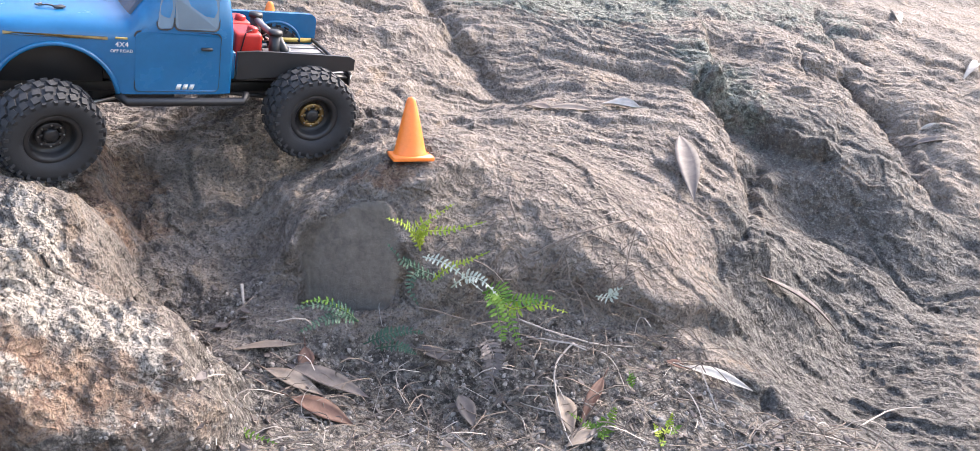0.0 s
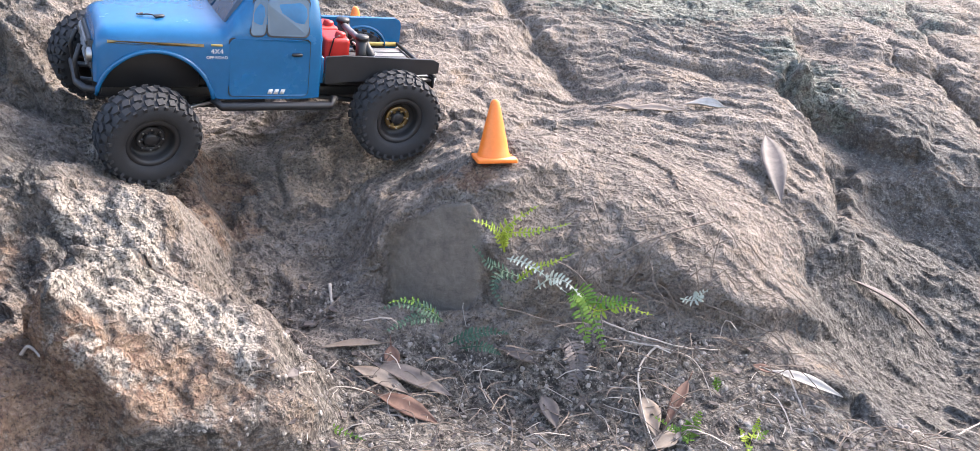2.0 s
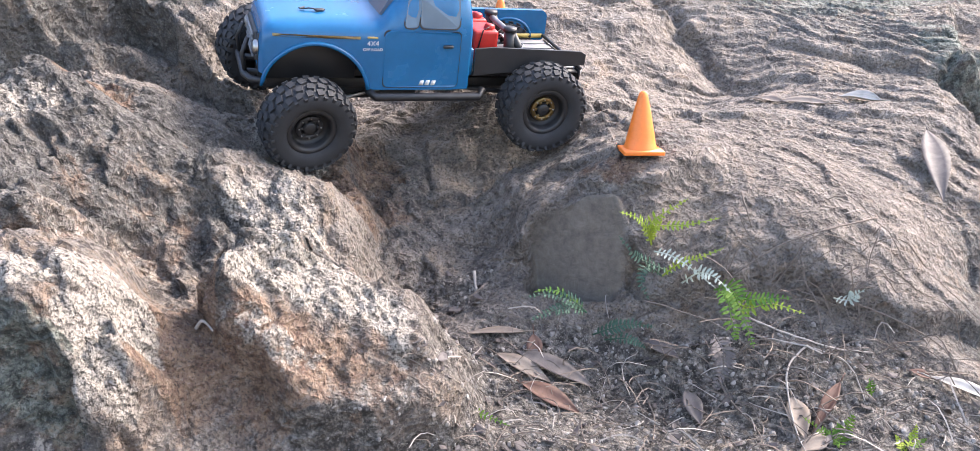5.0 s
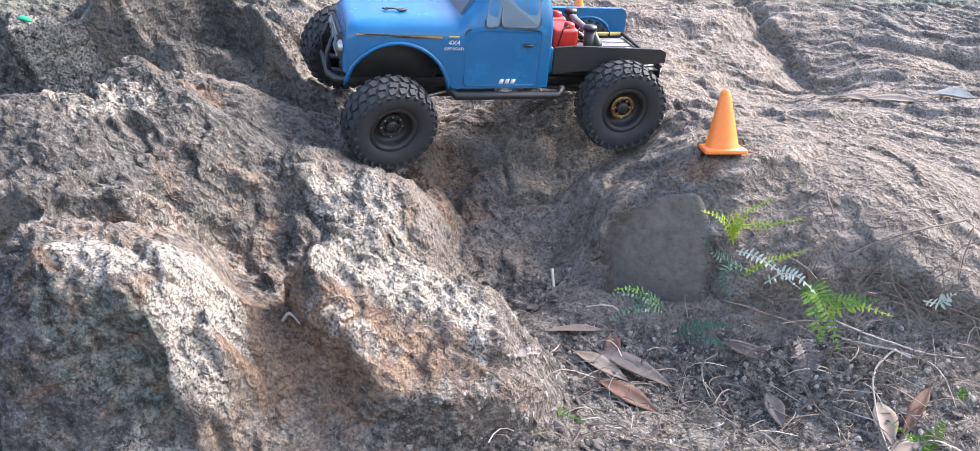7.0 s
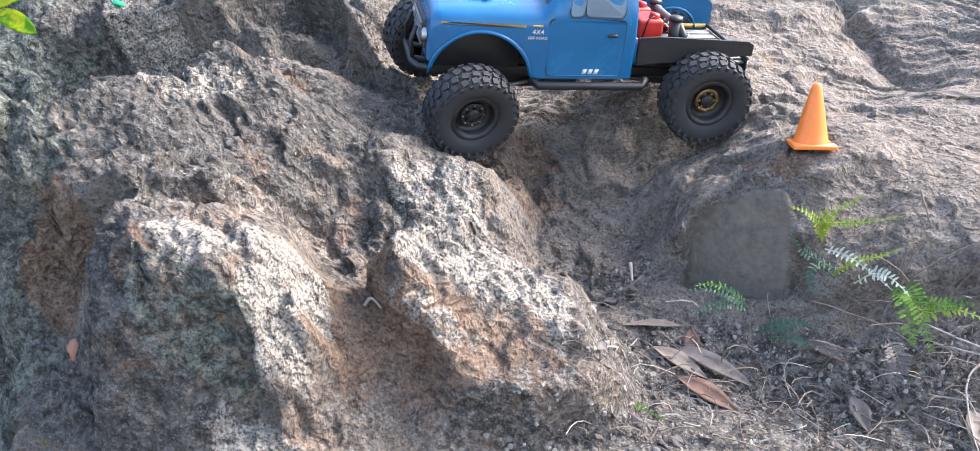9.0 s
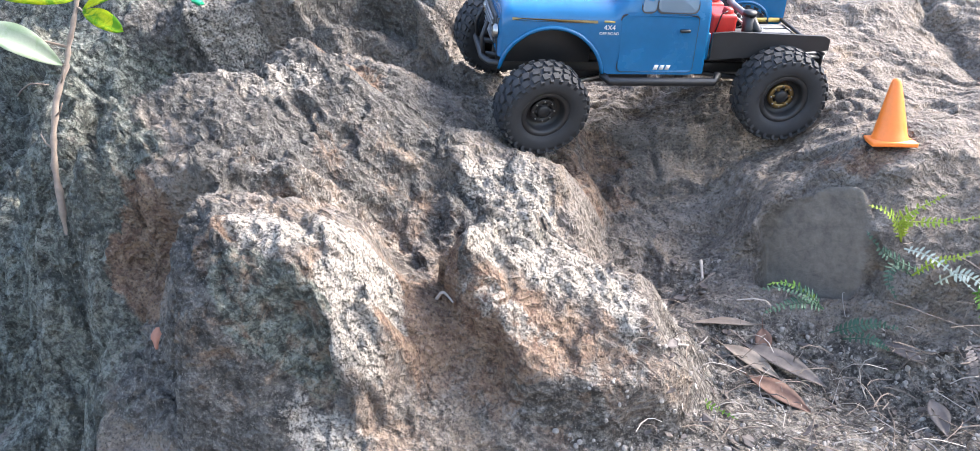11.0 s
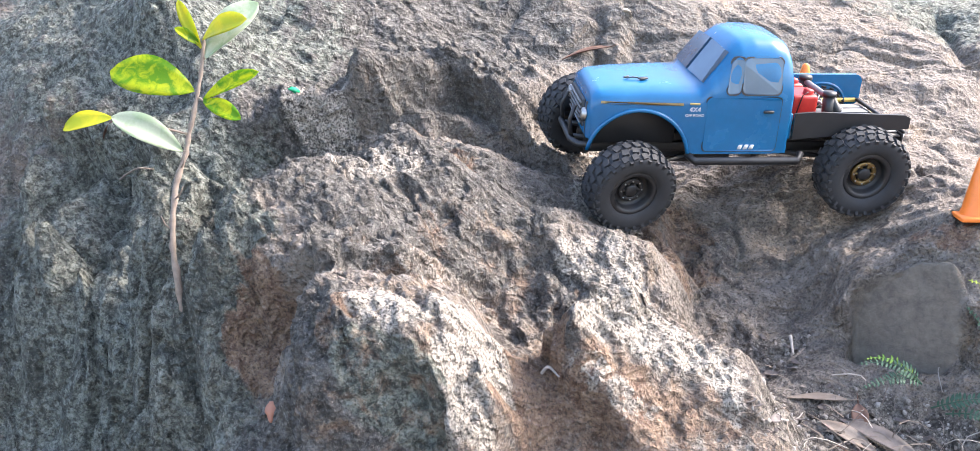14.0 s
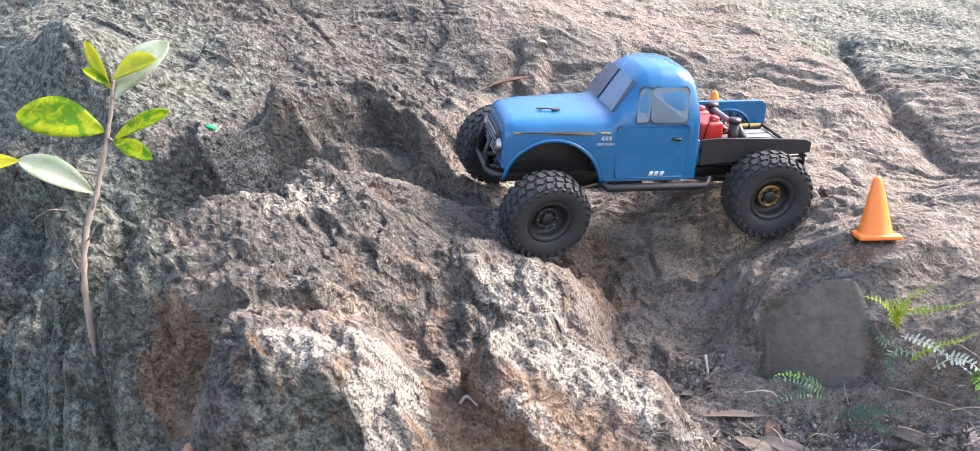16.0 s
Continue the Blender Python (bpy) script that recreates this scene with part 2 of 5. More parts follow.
# ---- rock ----
SLOPE = radians(35)
ORIGIN = np.array((0.0, 1.0, 0.55))
BASE = (-0.0921, -0.1601, -0.1036, 0.0272, -0.0677, -0.0571)
OUTCROP_SIDE = [
    (-1.895, -0.215, 0.248, 0.152, 21, -0.1509), (-1.755, -0.391, 0.124, 0.094, 7, -0.0541),
    (-1.658, -0.541, 0.271, 0.135, 15, -0.196), (-1.522, 0.141, 0.133, 0.123, 101, 0.0587),
    (-1.512, -0.767, 0.308, 0.131, 169, -0.0973), (-1.476, 1.207, 0.352, 0.232, 31, 0.0614),
    (-1.368, 0.295, 0.137, 0.093, 71, 0.029), (-1.342, 0.69, 0.397, 0.278, 94, 0.1785),
    (-1.321, -0.404, 0.237, 0.108, 125, -0.0736), (-1.236, -0.166, 0.122, 0.075, 171, 0.0515),
    (-1.224, 0.171, 0.093, 0.057, 159, 0.1467), (-1.02, -0.743, 0.12, 0.091, 6, 0.0977),
    (-1.014, -0.619, 0.281, 0.154, 124, -0.1492), (-0.959, -0.133, 0.173, 0.109, 134, 0.0695),
    (-0.907, 1.035, 0.166, 0.163, 22, 0.0325),
]
GULLY_SIDE = [
    (-0.879, -0.318, 0.078, 0.049, 67, 0.0682), (-0.813, 0.086, 0.154, 0.074, 156, 0.0566),
    (-0.813, 0.735, 0.184, 0.135, 173, 0.0792), (-0.706, -0.179, 0.195, 0.123, 84, 0.1715),
    (-0.699, -0.599, 0.117, 0.047, 155, -0.0632), (-0.586, 0.36, 0.105, 0.089, 99, -0.0553),
    (-0.537, -0.302, 0.143, 0.078, 35, 0.1397), (-0.491, -0.038, 0.084, 0.064, 49, 0.0554),
    (-0.404, 1.666, 0.306, 0.295, 149, -0.09), (-0.398, -0.457, 0.13, 0.056, 175, 0.0756),
    (-0.32, 0.068, 0.096, 0.065, 84, -0.0415), (-0.218, 0.251, 0.139, 0.063, 134, 0.0394),
    (-0.103, 0.113, 0.078, 0.05, 35, 0.0334), (-0.101, -0.12, 0.102, 0.062, 171, -0.0605),
    (-0.022, 0.523, 0.13, 0.066, 72, -0.0445),
]
SLAB_SIDE = [
    (0.02, 1.172, 0.197, 0.196, 112, -0.0372), (0.084, 0.152, 0.192, 0.125, 162, 0.1098),
    (0.277, -0.678, 0.301, 0.266, 18, 0.1248), (0.28, 0.383, 0.124, 0.081, 168, 0.0689),
    (0.406, 0.009, 0.091, 0.065, 149, -0.0643), (0.485, 0.384, 0.093, 0.053, 20, -0.0634),
    (0.535, 0.116, 0.13, 0.071, 85, -0.0806), (0.616, 0.374, 0.127, 0.053, 139, -0.0691),
    (0.65, -0.257, 0.219, 0.123, 70, -0.0399), (0.779, 0.306, 0.156, 0.066, 53, -0.0456),
    (0.875, 1.755, 0.302, 0.201, 84, 0.0297), (0.907, -0.788, 0.282, 0.2, 131, 0.0595),
    (1.024, 0.242, 0.324, 0.259, 31, -0.1338), (1.425, -0.161, 0.227, 0.129, 115, -0.0777),
    (1.475, 0.586, 0.29, 0.199, 117, -0.0694),
]
WHEEL_RESTS = [(-0.217, 0.206, 0.045, 0.045, 0, -0.0312), (-0.5, 0.032, 0.045, 0.045, 0, -0.0219), (-0.343, 0.376, 0.045, 0.045, 0, -0.0327), (-0.624, 0.19, 0.045, 0.045, 0, -0.0254), (-0.514, 0.026, 0.045, 0.045, 0, -0.013), (-0.307, 0.34, 0.045, 0.045, 0, -0.0044), (-0.624, 0.19, 0.045, 0.045, 0, -0.0046), (-0.514, 0.024, 0.045, 0.045, 0, -0.0078), (-0.514, 0.022, 0.045, 0.045, 0, -0.0041)]
# flat-topped blocks with steep sides
BLOCKS = [(-0.352, -0.212, 0.108, 0.090, 8, 0.062), (-0.62, -0.325, 0.10, 0.075, 20, 0.025), (-0.80, 0.27, 0.17, 0.085, 42, 0.050), (-0.985, -0.02, 0.13, 0.075, 15, -0.060)]


# broken edges: drop, width and reach, and a line that has its low side on its left
SCARPS_NEAR = [
    # front crest, hollow behind
    (0.14, 0.04, 0.14, ((-1.049, -0.147), (-0.844, -0.181), (-0.806, -0.140), (-0.771, -0.122), (-0.752, -0.072), (-0.739, -0.026))),
    # back knob, hollow behind
    (0.03, 0.06, 0.12, ((-0.988, 0.103), (-0.926, 0.156), (-0.865, 0.261), (-0.810, 0.366), (-0.738, 0.428), (-0.672, 0.371), (-0.613, 0.310))),
    # back knob face
    (0.085, 0.025, 0.10, ((-0.644, 0.178), (-0.739, 0.244), (-0.825, 0.259), (-0.889, 0.156), (-0.982, 0.078))),
    # outcrop flank to the gully
    (0.06, 0.03, 0.12, ((-0.599, 0.200), (-0.523, 0.178), (-0.462, 0.071), (-0.410, -0.068), (-0.403, -0.132))),
    # front block face
    (0.045, 0.02, 0.09, ((-0.605, -0.181), (-0.626, -0.217), (-0.682, -0.260), (-0.722, -0.271), (-0.765, -0.288))),
    # pale arete
    (0.05, 0.022, 0.08, ((-0.610, -0.203), (-0.566, -0.223), (-0.523, -0.278), (-0.499, -0.335), (-0.498, -0.366))),
    # dark face under the arete
    (0.03, 0.012, 0.06, ((-0.517, -0.372), (-0.531, -0.347), (-0.556, -0.343), (-0.567, -0.359))),
    # lichen boulder rim
    (0.055, 0.025, 0.09, ((-0.466, -0.221), (-0.472, -0.179), (-0.439, -0.143), (-0.378, -0.122), (-0.333, -0.127), (-0.295, -0.165), (-0.272, -0.234))),
    # lichen boulder left side
    (0.016, 0.03, 0.06, ((-0.396, -0.346), (-0.437, -0.281), (-0.466, -0.221))),
    # boulder left side
    (0.014, 0.03, 0.06, ((-0.501, -0.176), (-0.526, -0.101), (-0.548, -0.018))),
    # boulder right side
    (0.045, 0.03, 0.09, ((-0.535, 0.031), (-0.455, -0.003), (-0.389, -0.106))),
]
SCARPS_FAR = [
    # left column edge
    (0.035, 0.02, 0.08, ((-0.654, -0.419), (-0.645, -0.384), (-0.691, -0.314), (-0.711, -0.259))),
    # rust niche
    (0.02, 0.006, 0.05, ((-0.721, -0.278), (-0.745, -0.285), (-0.766, -0.304))),
    # sawn face brow
    (0.05, 0.014, 0.10, ((-0.105, 0.022), (-0.132, 0.036), (-0.175, 0.046), (-0.225, 0.035))),
    # left ledge
    (0.085, 0.03, 0.12, ((-1.081, -0.035), (-1.155, -0.029), (-1.253, -0.012), (-1.386, -0.008))),
    # left ledge lower
    (0.04, 0.025, 0.1, ((-1.077, -0.133), (-1.136, -0.080), (-1.198, -0.067), (-1.257, -0.080))),
    # upper left ridge
    (0.045, 0.04, 0.15, ((-1.142, 0.091), (-1.118, 0.189), (-1.135, 0.357), (-1.056, 0.477))),
    # small spur
    (0.03, 0.02, 0.07, ((-0.684, 0.620), (-0.666, 0.526), (-0.650, 0.397), (-0.628, 0.372))),
    # right gully edge
    (0.06, 0.03, 0.1, ((0.429, 0.950), (0.396, 0.675), (0.390, 0.477), (0.355, 0.244), (0.382, 0.165))),
    # right block
    (0.055, 0.02, 0.08, ((0.582, 0.535), (0.525, 0.566), (0.477, 0.619), (0.398, 0.629))),
    # bank over the litter
    (0.03, 0.02, 0.08, ((0.300, 0.020), (0.197, -0.007), (0.123, 0.006), (0.033, 0.019), (-0.039, -0.016))),
    # slab shoulder
    (0.02, 0.02, 0.1, ((-0.290, 0.136), (-0.232, 0.191), (-0.191, 0.263), (-0.107, 0.297))),
]


def lattice(x, y, seed):
    """Smooth gradient noise in about -1 to 1 over arrays."""
    table = np.random.RandomState(seed)
    perm = table.permutation(512)
    turn = table.uniform(0, 2 * math.pi, 512)
    xi, yi = np.floor(x).astype(int), np.floor(y).astype(int)
    xf, yf = x - xi, y - yi
    def corner(i, j):
        k = perm[(perm[(xi + i) % 512] + yi + j) % 512]
        return np.cos(turn[k]) * (xf - i) + np.sin(turn[k]) * (yf - j)
    sx, sy = xf ** 3 * (xf * (xf * 6 - 15) + 10), yf ** 3 * (yf * (yf * 6 - 15) + 10)
    low = corner(0, 0) * (1 - sx) + corner(1, 0) * sx
    high = corner(0, 1) * (1 - sx) + corner(1, 1) * sx
    return 1.5 * (low * (1 - sy) + high * sy)


def cells(x, y, seed):
    """Distance to the nearest scattered point, for knobs and pits."""
    table = np.random.RandomState(seed)
    px, py, perm = table.uniform(0, 1, 512), table.uniform(0, 1, 512), table.permutation(512)
    xi, yi = np.floor(x).astype(int), np.floor(y).astype(int)
    best = np.full(x.shape, 9.0)
    for i in (-1, 0, 1):
        for j in (-1, 0, 1):
            k = perm[(perm[(xi + i) % 512] + yi + j) % 512]
            best = np.minimum(best, (xi + i + px[k] - x) ** 2 + (yi + j + py[k] - y) ** 2)
    return np.sqrt(best)


def facets(x, y, seed):
    """Broken blocks: each cell a tilted plane at its own height."""
    table = np.random.RandomState(seed)
    px, py, perm = table.uniform(0, 1, 512), table.uniform(0, 1, 512), table.permutation(512)
    high, tx, ty = table.uniform(-1, 1, 512), table.uniform(-1, 1, 512), table.uniform(-1, 1, 512)
    xi, yi = np.floor(x).astype(int), np.floor(y).astype(int)
    best, out = np.full(x.shape, 9.0), np.zeros(x.shape)
    for i in (-1, 0, 1):
        for j in (-1, 0, 1):
            k = perm[(perm[(xi + i) % 512] + yi + j) % 512]
            dx, dy = x - xi - i - px[k], y - yi - j - py[k]
            far = dx * dx + dy * dy
            out = np.where(far < best, high[k] + 1.3 * (tx[k] * dx + ty[k] * dy), out)
            best = np.minimum(best, far)
    return out


def sawn_mask(u, v):
    """The flat sawn face under the nearer cone."""
    u, v = u + 0.004 * lattice(u * 35, v * 35, 81), v + 0.004 * lattice(u * 35, v * 35, 82)
    d = (np.abs((u + 0.168) / 0.056) ** 4 + np.abs((v - 0.020) / 0.038) ** 4) ** 0.25
    return smooth(1.16, 0.94, d)


def smooth(a, b, x):
    k = np.clip((x - a) / (b - a), 0, 1)
    return k * k * (3 - 2 * k)


def oval(u, v, cu, cv, ru, rv, turn):
    """Distance from an oval's centre, 1 on its rim."""
    a = math.radians(turn)
    du, dv = u - cu, v - cv
    return np.hypot((du * math.cos(a) + dv * math.sin(a)) / ru, (-du * math.sin(a) + dv * math.cos(a)) / rv)


def near_line(u, v, points):
    best = np.full(np.shape(u), 9.0)
    for (a, b), (c, d) in zip(points, points[1:]):
        k = np.clip(((u - a) * (c - a) + (v - b) * (d - b)) / ((c - a) ** 2 + (d - b) ** 2), 0, 1)
        best = np.minimum(best, np.hypot(u - a - k * (c - a), v - b - k * (d - b)))
    return best


def left_of_line(u, v, points):
    """Signed distance from a line, positive on its left, and how far along it ends."""
    best, side = np.full(np.shape(u), 9.0), np.zeros(np.shape(u))
    for (a, b), (c, d) in zip(points, points[1:]):
        k = np.clip(((u - a) * (c - a) + (v - b) * (d - b)) / ((c - a) ** 2 + (d - b) ** 2), 0, 1)
        far = np.hypot(u - a - k * (c - a), v - b - k * (d - b))
        turn = np.sign((c - a) * (v - b) - (d - b) * (u - a))
        side, best = np.where(far < best, turn, side), np.minimum(far, best)
    (a, b), (c, d), (e, f), (g, i) = points[0], points[1], points[-2], points[-1]
    past = np.maximum((a - u) * (c - a) + (b - v) * (d - b), 0) / math.hypot(c - a, d - b) + np.maximum((u - g) * (g - e) + (v - i) * (i - f), 0) / math.hypot(g - e, i - f)
    return best * side, past


# patches on the rock: centre u, v, radii, turn, amount
LICHEN = [(-0.384, -0.187, 0.07, 0.04, 10, 1.0), (-0.436, -0.212, 0.03, 0.028, 0, 0.8), (-0.325, -0.192, 0.03, 0.045, 60, 0.9),
          (-0.510, -0.335, 0.018, 0.055, 8, 1.15), (-0.535, -0.28, 0.03, 0.035, 20, 1.0), (-0.585, -0.31, 0.045, 0.035, 30, 0.85), (-0.48, -0.075, 0.055, 0.06, 20, 0.75),
          (-0.60, -0.20, 0.08, 0.04, 20, 0.5), (-0.725, -0.10, 0.07, 0.035, 30, 0.6), (-0.96, 0.10, 0.05, 0.04, 0, 0.7),
          (-0.62, 0.26, 0.05, 0.10, 30, 0.6), (-0.54, 0.10, 0.06, 0.06, 30, 0.75), (-0.40, -0.26, 0.05, 0.02, 0, 0.6), (-0.52, -0.42, 0.06, 0.02, 0, 0.7)]
RUST = [(-0.472, -0.262, 0.028, 0.06, 10, 1.2), (-0.757, -0.315, 0.034, 0.058, 5, 1.7), (-0.371, -0.285, 0.10, 0.06, 0, 0.8), (-0.478, -0.285, 0.03, 0.09, 15, 0.75), (-0.30, -0.25, 0.05, 0.06, 0, 0.55),
        (-0.618, -0.326, 0.016, 0.022, 0, 1.4), (-0.13, 0.10, 0.05, 0.02, 0, 0.5), (-0.46, 0.10, 0.06, 0.1, 20, 0.6), (-0.47, -0.42, 0.05, 0.05, 0, 0.5), (-0.70, 0.0, 0.05, 0.03, 20, 0.7)]
# dark crust, and shade painted into hollows and faces turned from the sun
DARK_AND_SHADE = [(-1.20, 0.10, 0.22, 0.12, 20, 0.8), (-1.15, -0.30, 0.16, 0.10, 0, 0.45), (0.50, -0.07, 0.24, 0.10, 15, 0.75), (-0.70, -0.03, 0.16, 0.09, 20, 0.72), (-0.67, -0.16, 0.12, 0.05, 20, 0.6), (-0.82, 0.22, 0.14, 0.07, 40, 0.5), (-0.55, 0.62, 0.30, 0.14, 25, 0.42), (0.15, 0.80, 0.35, 0.12, -10, 0.38), (-0.9, 0.45, 0.18, 0.25, 20, 0.85), (-0.62, -0.37, 0.05, 0.04, 0, 1.8), (-0.640, -0.352, 0.040, 0.055, 5, 1.7), (-0.61, -0.43, 0.09, 0.05, 0, 1.5), (-0.675, -0.235, 0.06, 0.035, 20, 1.0), (-0.60, -0.055, 0.07, 0.045, 20, 0.8), (-0.785, -0.165, 0.05, 0.05, 20, 1.3), (-0.56, -0.30, 0.03, 0.02, 30, 1.0), (-0.41, -0.20, 0.02, 0.015, 20, 1.2), (-0.60, -0.40, 0.10, 0.05, 0, 0.85), (-0.80, -0.11, 0.10, 0.06, 30, 0.7), (-0.70, -0.42, 0.07, 0.05, 0, 0.9),
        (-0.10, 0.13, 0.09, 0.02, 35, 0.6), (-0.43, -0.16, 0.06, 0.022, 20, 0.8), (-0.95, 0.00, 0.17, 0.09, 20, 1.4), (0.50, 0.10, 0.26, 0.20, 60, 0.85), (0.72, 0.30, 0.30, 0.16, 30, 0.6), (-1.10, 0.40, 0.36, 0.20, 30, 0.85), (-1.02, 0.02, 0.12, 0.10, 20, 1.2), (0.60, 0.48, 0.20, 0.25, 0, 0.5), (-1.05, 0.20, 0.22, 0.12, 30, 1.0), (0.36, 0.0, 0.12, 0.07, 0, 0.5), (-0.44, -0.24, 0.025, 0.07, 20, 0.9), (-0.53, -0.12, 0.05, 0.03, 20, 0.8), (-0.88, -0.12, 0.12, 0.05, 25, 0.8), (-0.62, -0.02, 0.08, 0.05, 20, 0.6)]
MOSS = [(-0.556, -0.368, 0.050, 0.030, 0, 1.6), (-0.81, -0.30, 0.06, 0.09, 0, 1.2), (-1.18, -0.22, 0.32, 0.28, 0, 1.0), (-0.90, -0.40, 0.14, 0.18, 0, 1.0), (-1.4, 0.2, 0.4, 0.25, 0, 0.7), (0.05, 1.20, 0.45, 0.35, 0, 0.9), (0.55, 1.25, 0.4, 0.25, 0, 0.5), (0.42, 0.72, 0.10, 0.16, 0, 0.6)]
SOIL = [(-0.14, -0.17, 0.16, 0.13, 0, 1.0), (0.10, -0.15, 0.20, 0.12, 0, 1.0), (0.02, -0.42, 0.5, 0.22, 0, 1.0), (-0.30, -0.02, 0.05, 0.05, 0, 0.5), (0.36, -0.2, 0.15, 0.1, 0, 0.7)]
CRACKS = [((-0.625, 0.075), (-0.56, 0.06), (-0.50, 0.055), (-0.43, 0.02)), ((-0.56, -0.09), (-0.50, -0.115), (-0.43, -0.115), (-0.37, -0.10)),
          ((0.30, 0.10), (0.36, 0.20), (0.42, 0.40)), ((-0.78, -0.06), (-0.72, -0.12), (-0.66, -0.14))]


# deep joints in the slab: depth, half width, line
SEAMS = [
    (0.035, 0.012, ((0.381, 0.675), (0.387, 0.573), (0.381, 0.431), (0.47, 0.509), (0.416, 0.356))),
    (0.045, 0.018, ((0.737, 0.864), (0.761, 0.774), (0.795, 0.698), (0.797, 0.579), (0.814, 0.51))),
    (0.025, 0.012, ((0.504, 0.581), (0.559, 0.547), (0.64, 0.583))),
    (0.03, 0.012, ((0.805, 1.3), (0.766, 1.076), (0.818, 0.988))),
    (0.03, 0.012, ((0.775, 0.765), (0.819, 0.716), (0.921, 0.751))),
    (0.025, 0.012, ((-0.523, 0.658), (-0.477, 0.632), (-0.447, 0.675), (-0.397, 0.695), (-0.324, 0.738), (-0.23, 0.721))),
    (0.04, 0.018, ((-0.196, 1.029), (-0.125, 0.78), (-0.067, 0.676), (0.007, 0.575))),
    (0.03, 0.012, ((-0.723, 0.586), (-0.693, 0.521), (-0.659, 0.428))),
]


def patches(u, v, rows):
    out = np.zeros(np.shape(u))
    wu, wv = u + 0.016 * lattice(u * 22, v * 22, 71) + 0.006 * lattice(u * 70, v * 70, 72), v + 0.016 * lattice(u * 22, v * 22, 73) + 0.006 * lattice(u * 70, v * 70, 74)
    for cu, cv, ru, rv, turn, amount in rows:
        out = np.maximum(out, amount * smooth(1.35, 0.55, oval(wu, wv, cu, cv, ru, rv, turn)))
    return out


def edges(u, v):
    ju, jv = u + 0.010 * lattice(u * 16, v * 16, 61) + 0.005 * lattice(u * 48, v * 48, 62), v + 0.010 * lattice(u * 16, v * 16, 63) + 0.005 * lattice(u * 48, v * 48, 64)
    h = np.zeros(np.shape(u))
    for drop, width, reach, line in SCARPS_NEAR + SCARPS_FAR:
        s, past = left_of_line(ju, jv, line)
        h = h + np.exp(-(past / 0.03) ** 2) * drop * np.where(s > 0, 0.5 - smooth(0, width, s), 0.5) * np.exp(-(s / reach) ** 2)
    return h


def crop_mask(u, v):
    """The knobbly outcrop and its back knob, against the smoother slab."""
    return np.maximum(smooth(1.12, 0.8, oval(u, v, -0.63, -0.13, 0.34, 0.32, 20)), smooth(1.25, 0.8, oval(u, v, -0.83, 0.20, 0.26, 0.16, 35)))


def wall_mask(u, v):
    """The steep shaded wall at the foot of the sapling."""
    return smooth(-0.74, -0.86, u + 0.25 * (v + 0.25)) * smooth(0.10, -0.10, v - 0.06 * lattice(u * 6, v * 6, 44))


def ledges(a, b, scale, seed, reach):
    """Worn bedding: a short riser, then a tread that falls back; and a mask of the lips."""
    p = b * scale + 1.1 * lattice(a * scale * 0.16, b * scale * 0.3, seed) + 0.45 * lattice(a * scale * 0.5, b * scale * 0.7, seed + 1)
    row = np.floor(p)
    k = p - row
    size = smooth(-0.35, 0.45, lattice(a * reach + 17.3 * row, row * 0.37 + 0.5, seed + 2))
    return size * (smooth(0, 0.24, k) - k), size * smooth(0.10, 0.24, k) * smooth(0.62, 0.24, k)


def slab_beds(u, v):
    lean = np.radians(22 - 36 * smooth(-0.15, 0.45, u))
    su, sv = u + 0.030 * lattice(u * 8, v * 8, 121) + 0.008 * lattice(u * 30, v * 30, 122), v + 0.026 * lattice(u * 8, v * 8, 123) + 0.008 * lattice(u * 30, v * 30, 124)
    a, b = su * np.cos(lean) + sv * np.sin(lean), -su * np.sin(lean) + sv * np.cos(lean)
    h, lip = 0.0, 0.0
    for scale, high, seed, reach in ((6.5, 0.022, 101, 2.6), (17, 0.0110, 105, 6.0), (41, 0.0052, 109, 15.0)):
        # second value: mask along the upper edge of each riser
        rise, worn = ledges(a, b, scale, seed, reach)
        h, lip = h + high * rise, np.maximum(lip, worn)
    h = h + 0.008 * (0.3 - np.abs(lattice(a * 9, b * 22, 8))) + 0.006 * (0.3 - np.abs(lattice(a * 20, b * 52, 9)))
    # a net of short joints that breaks the beds into blocks
    joint = np.abs(lattice(a * 6 + 2.0 * b, b * 2.5, 126))
    h = h - 0.010 * np.exp(-(joint / 0.05) ** 2) * smooth(-0.1, 0.3, lattice(a * 4, b * 4, 127))
    return h, lip


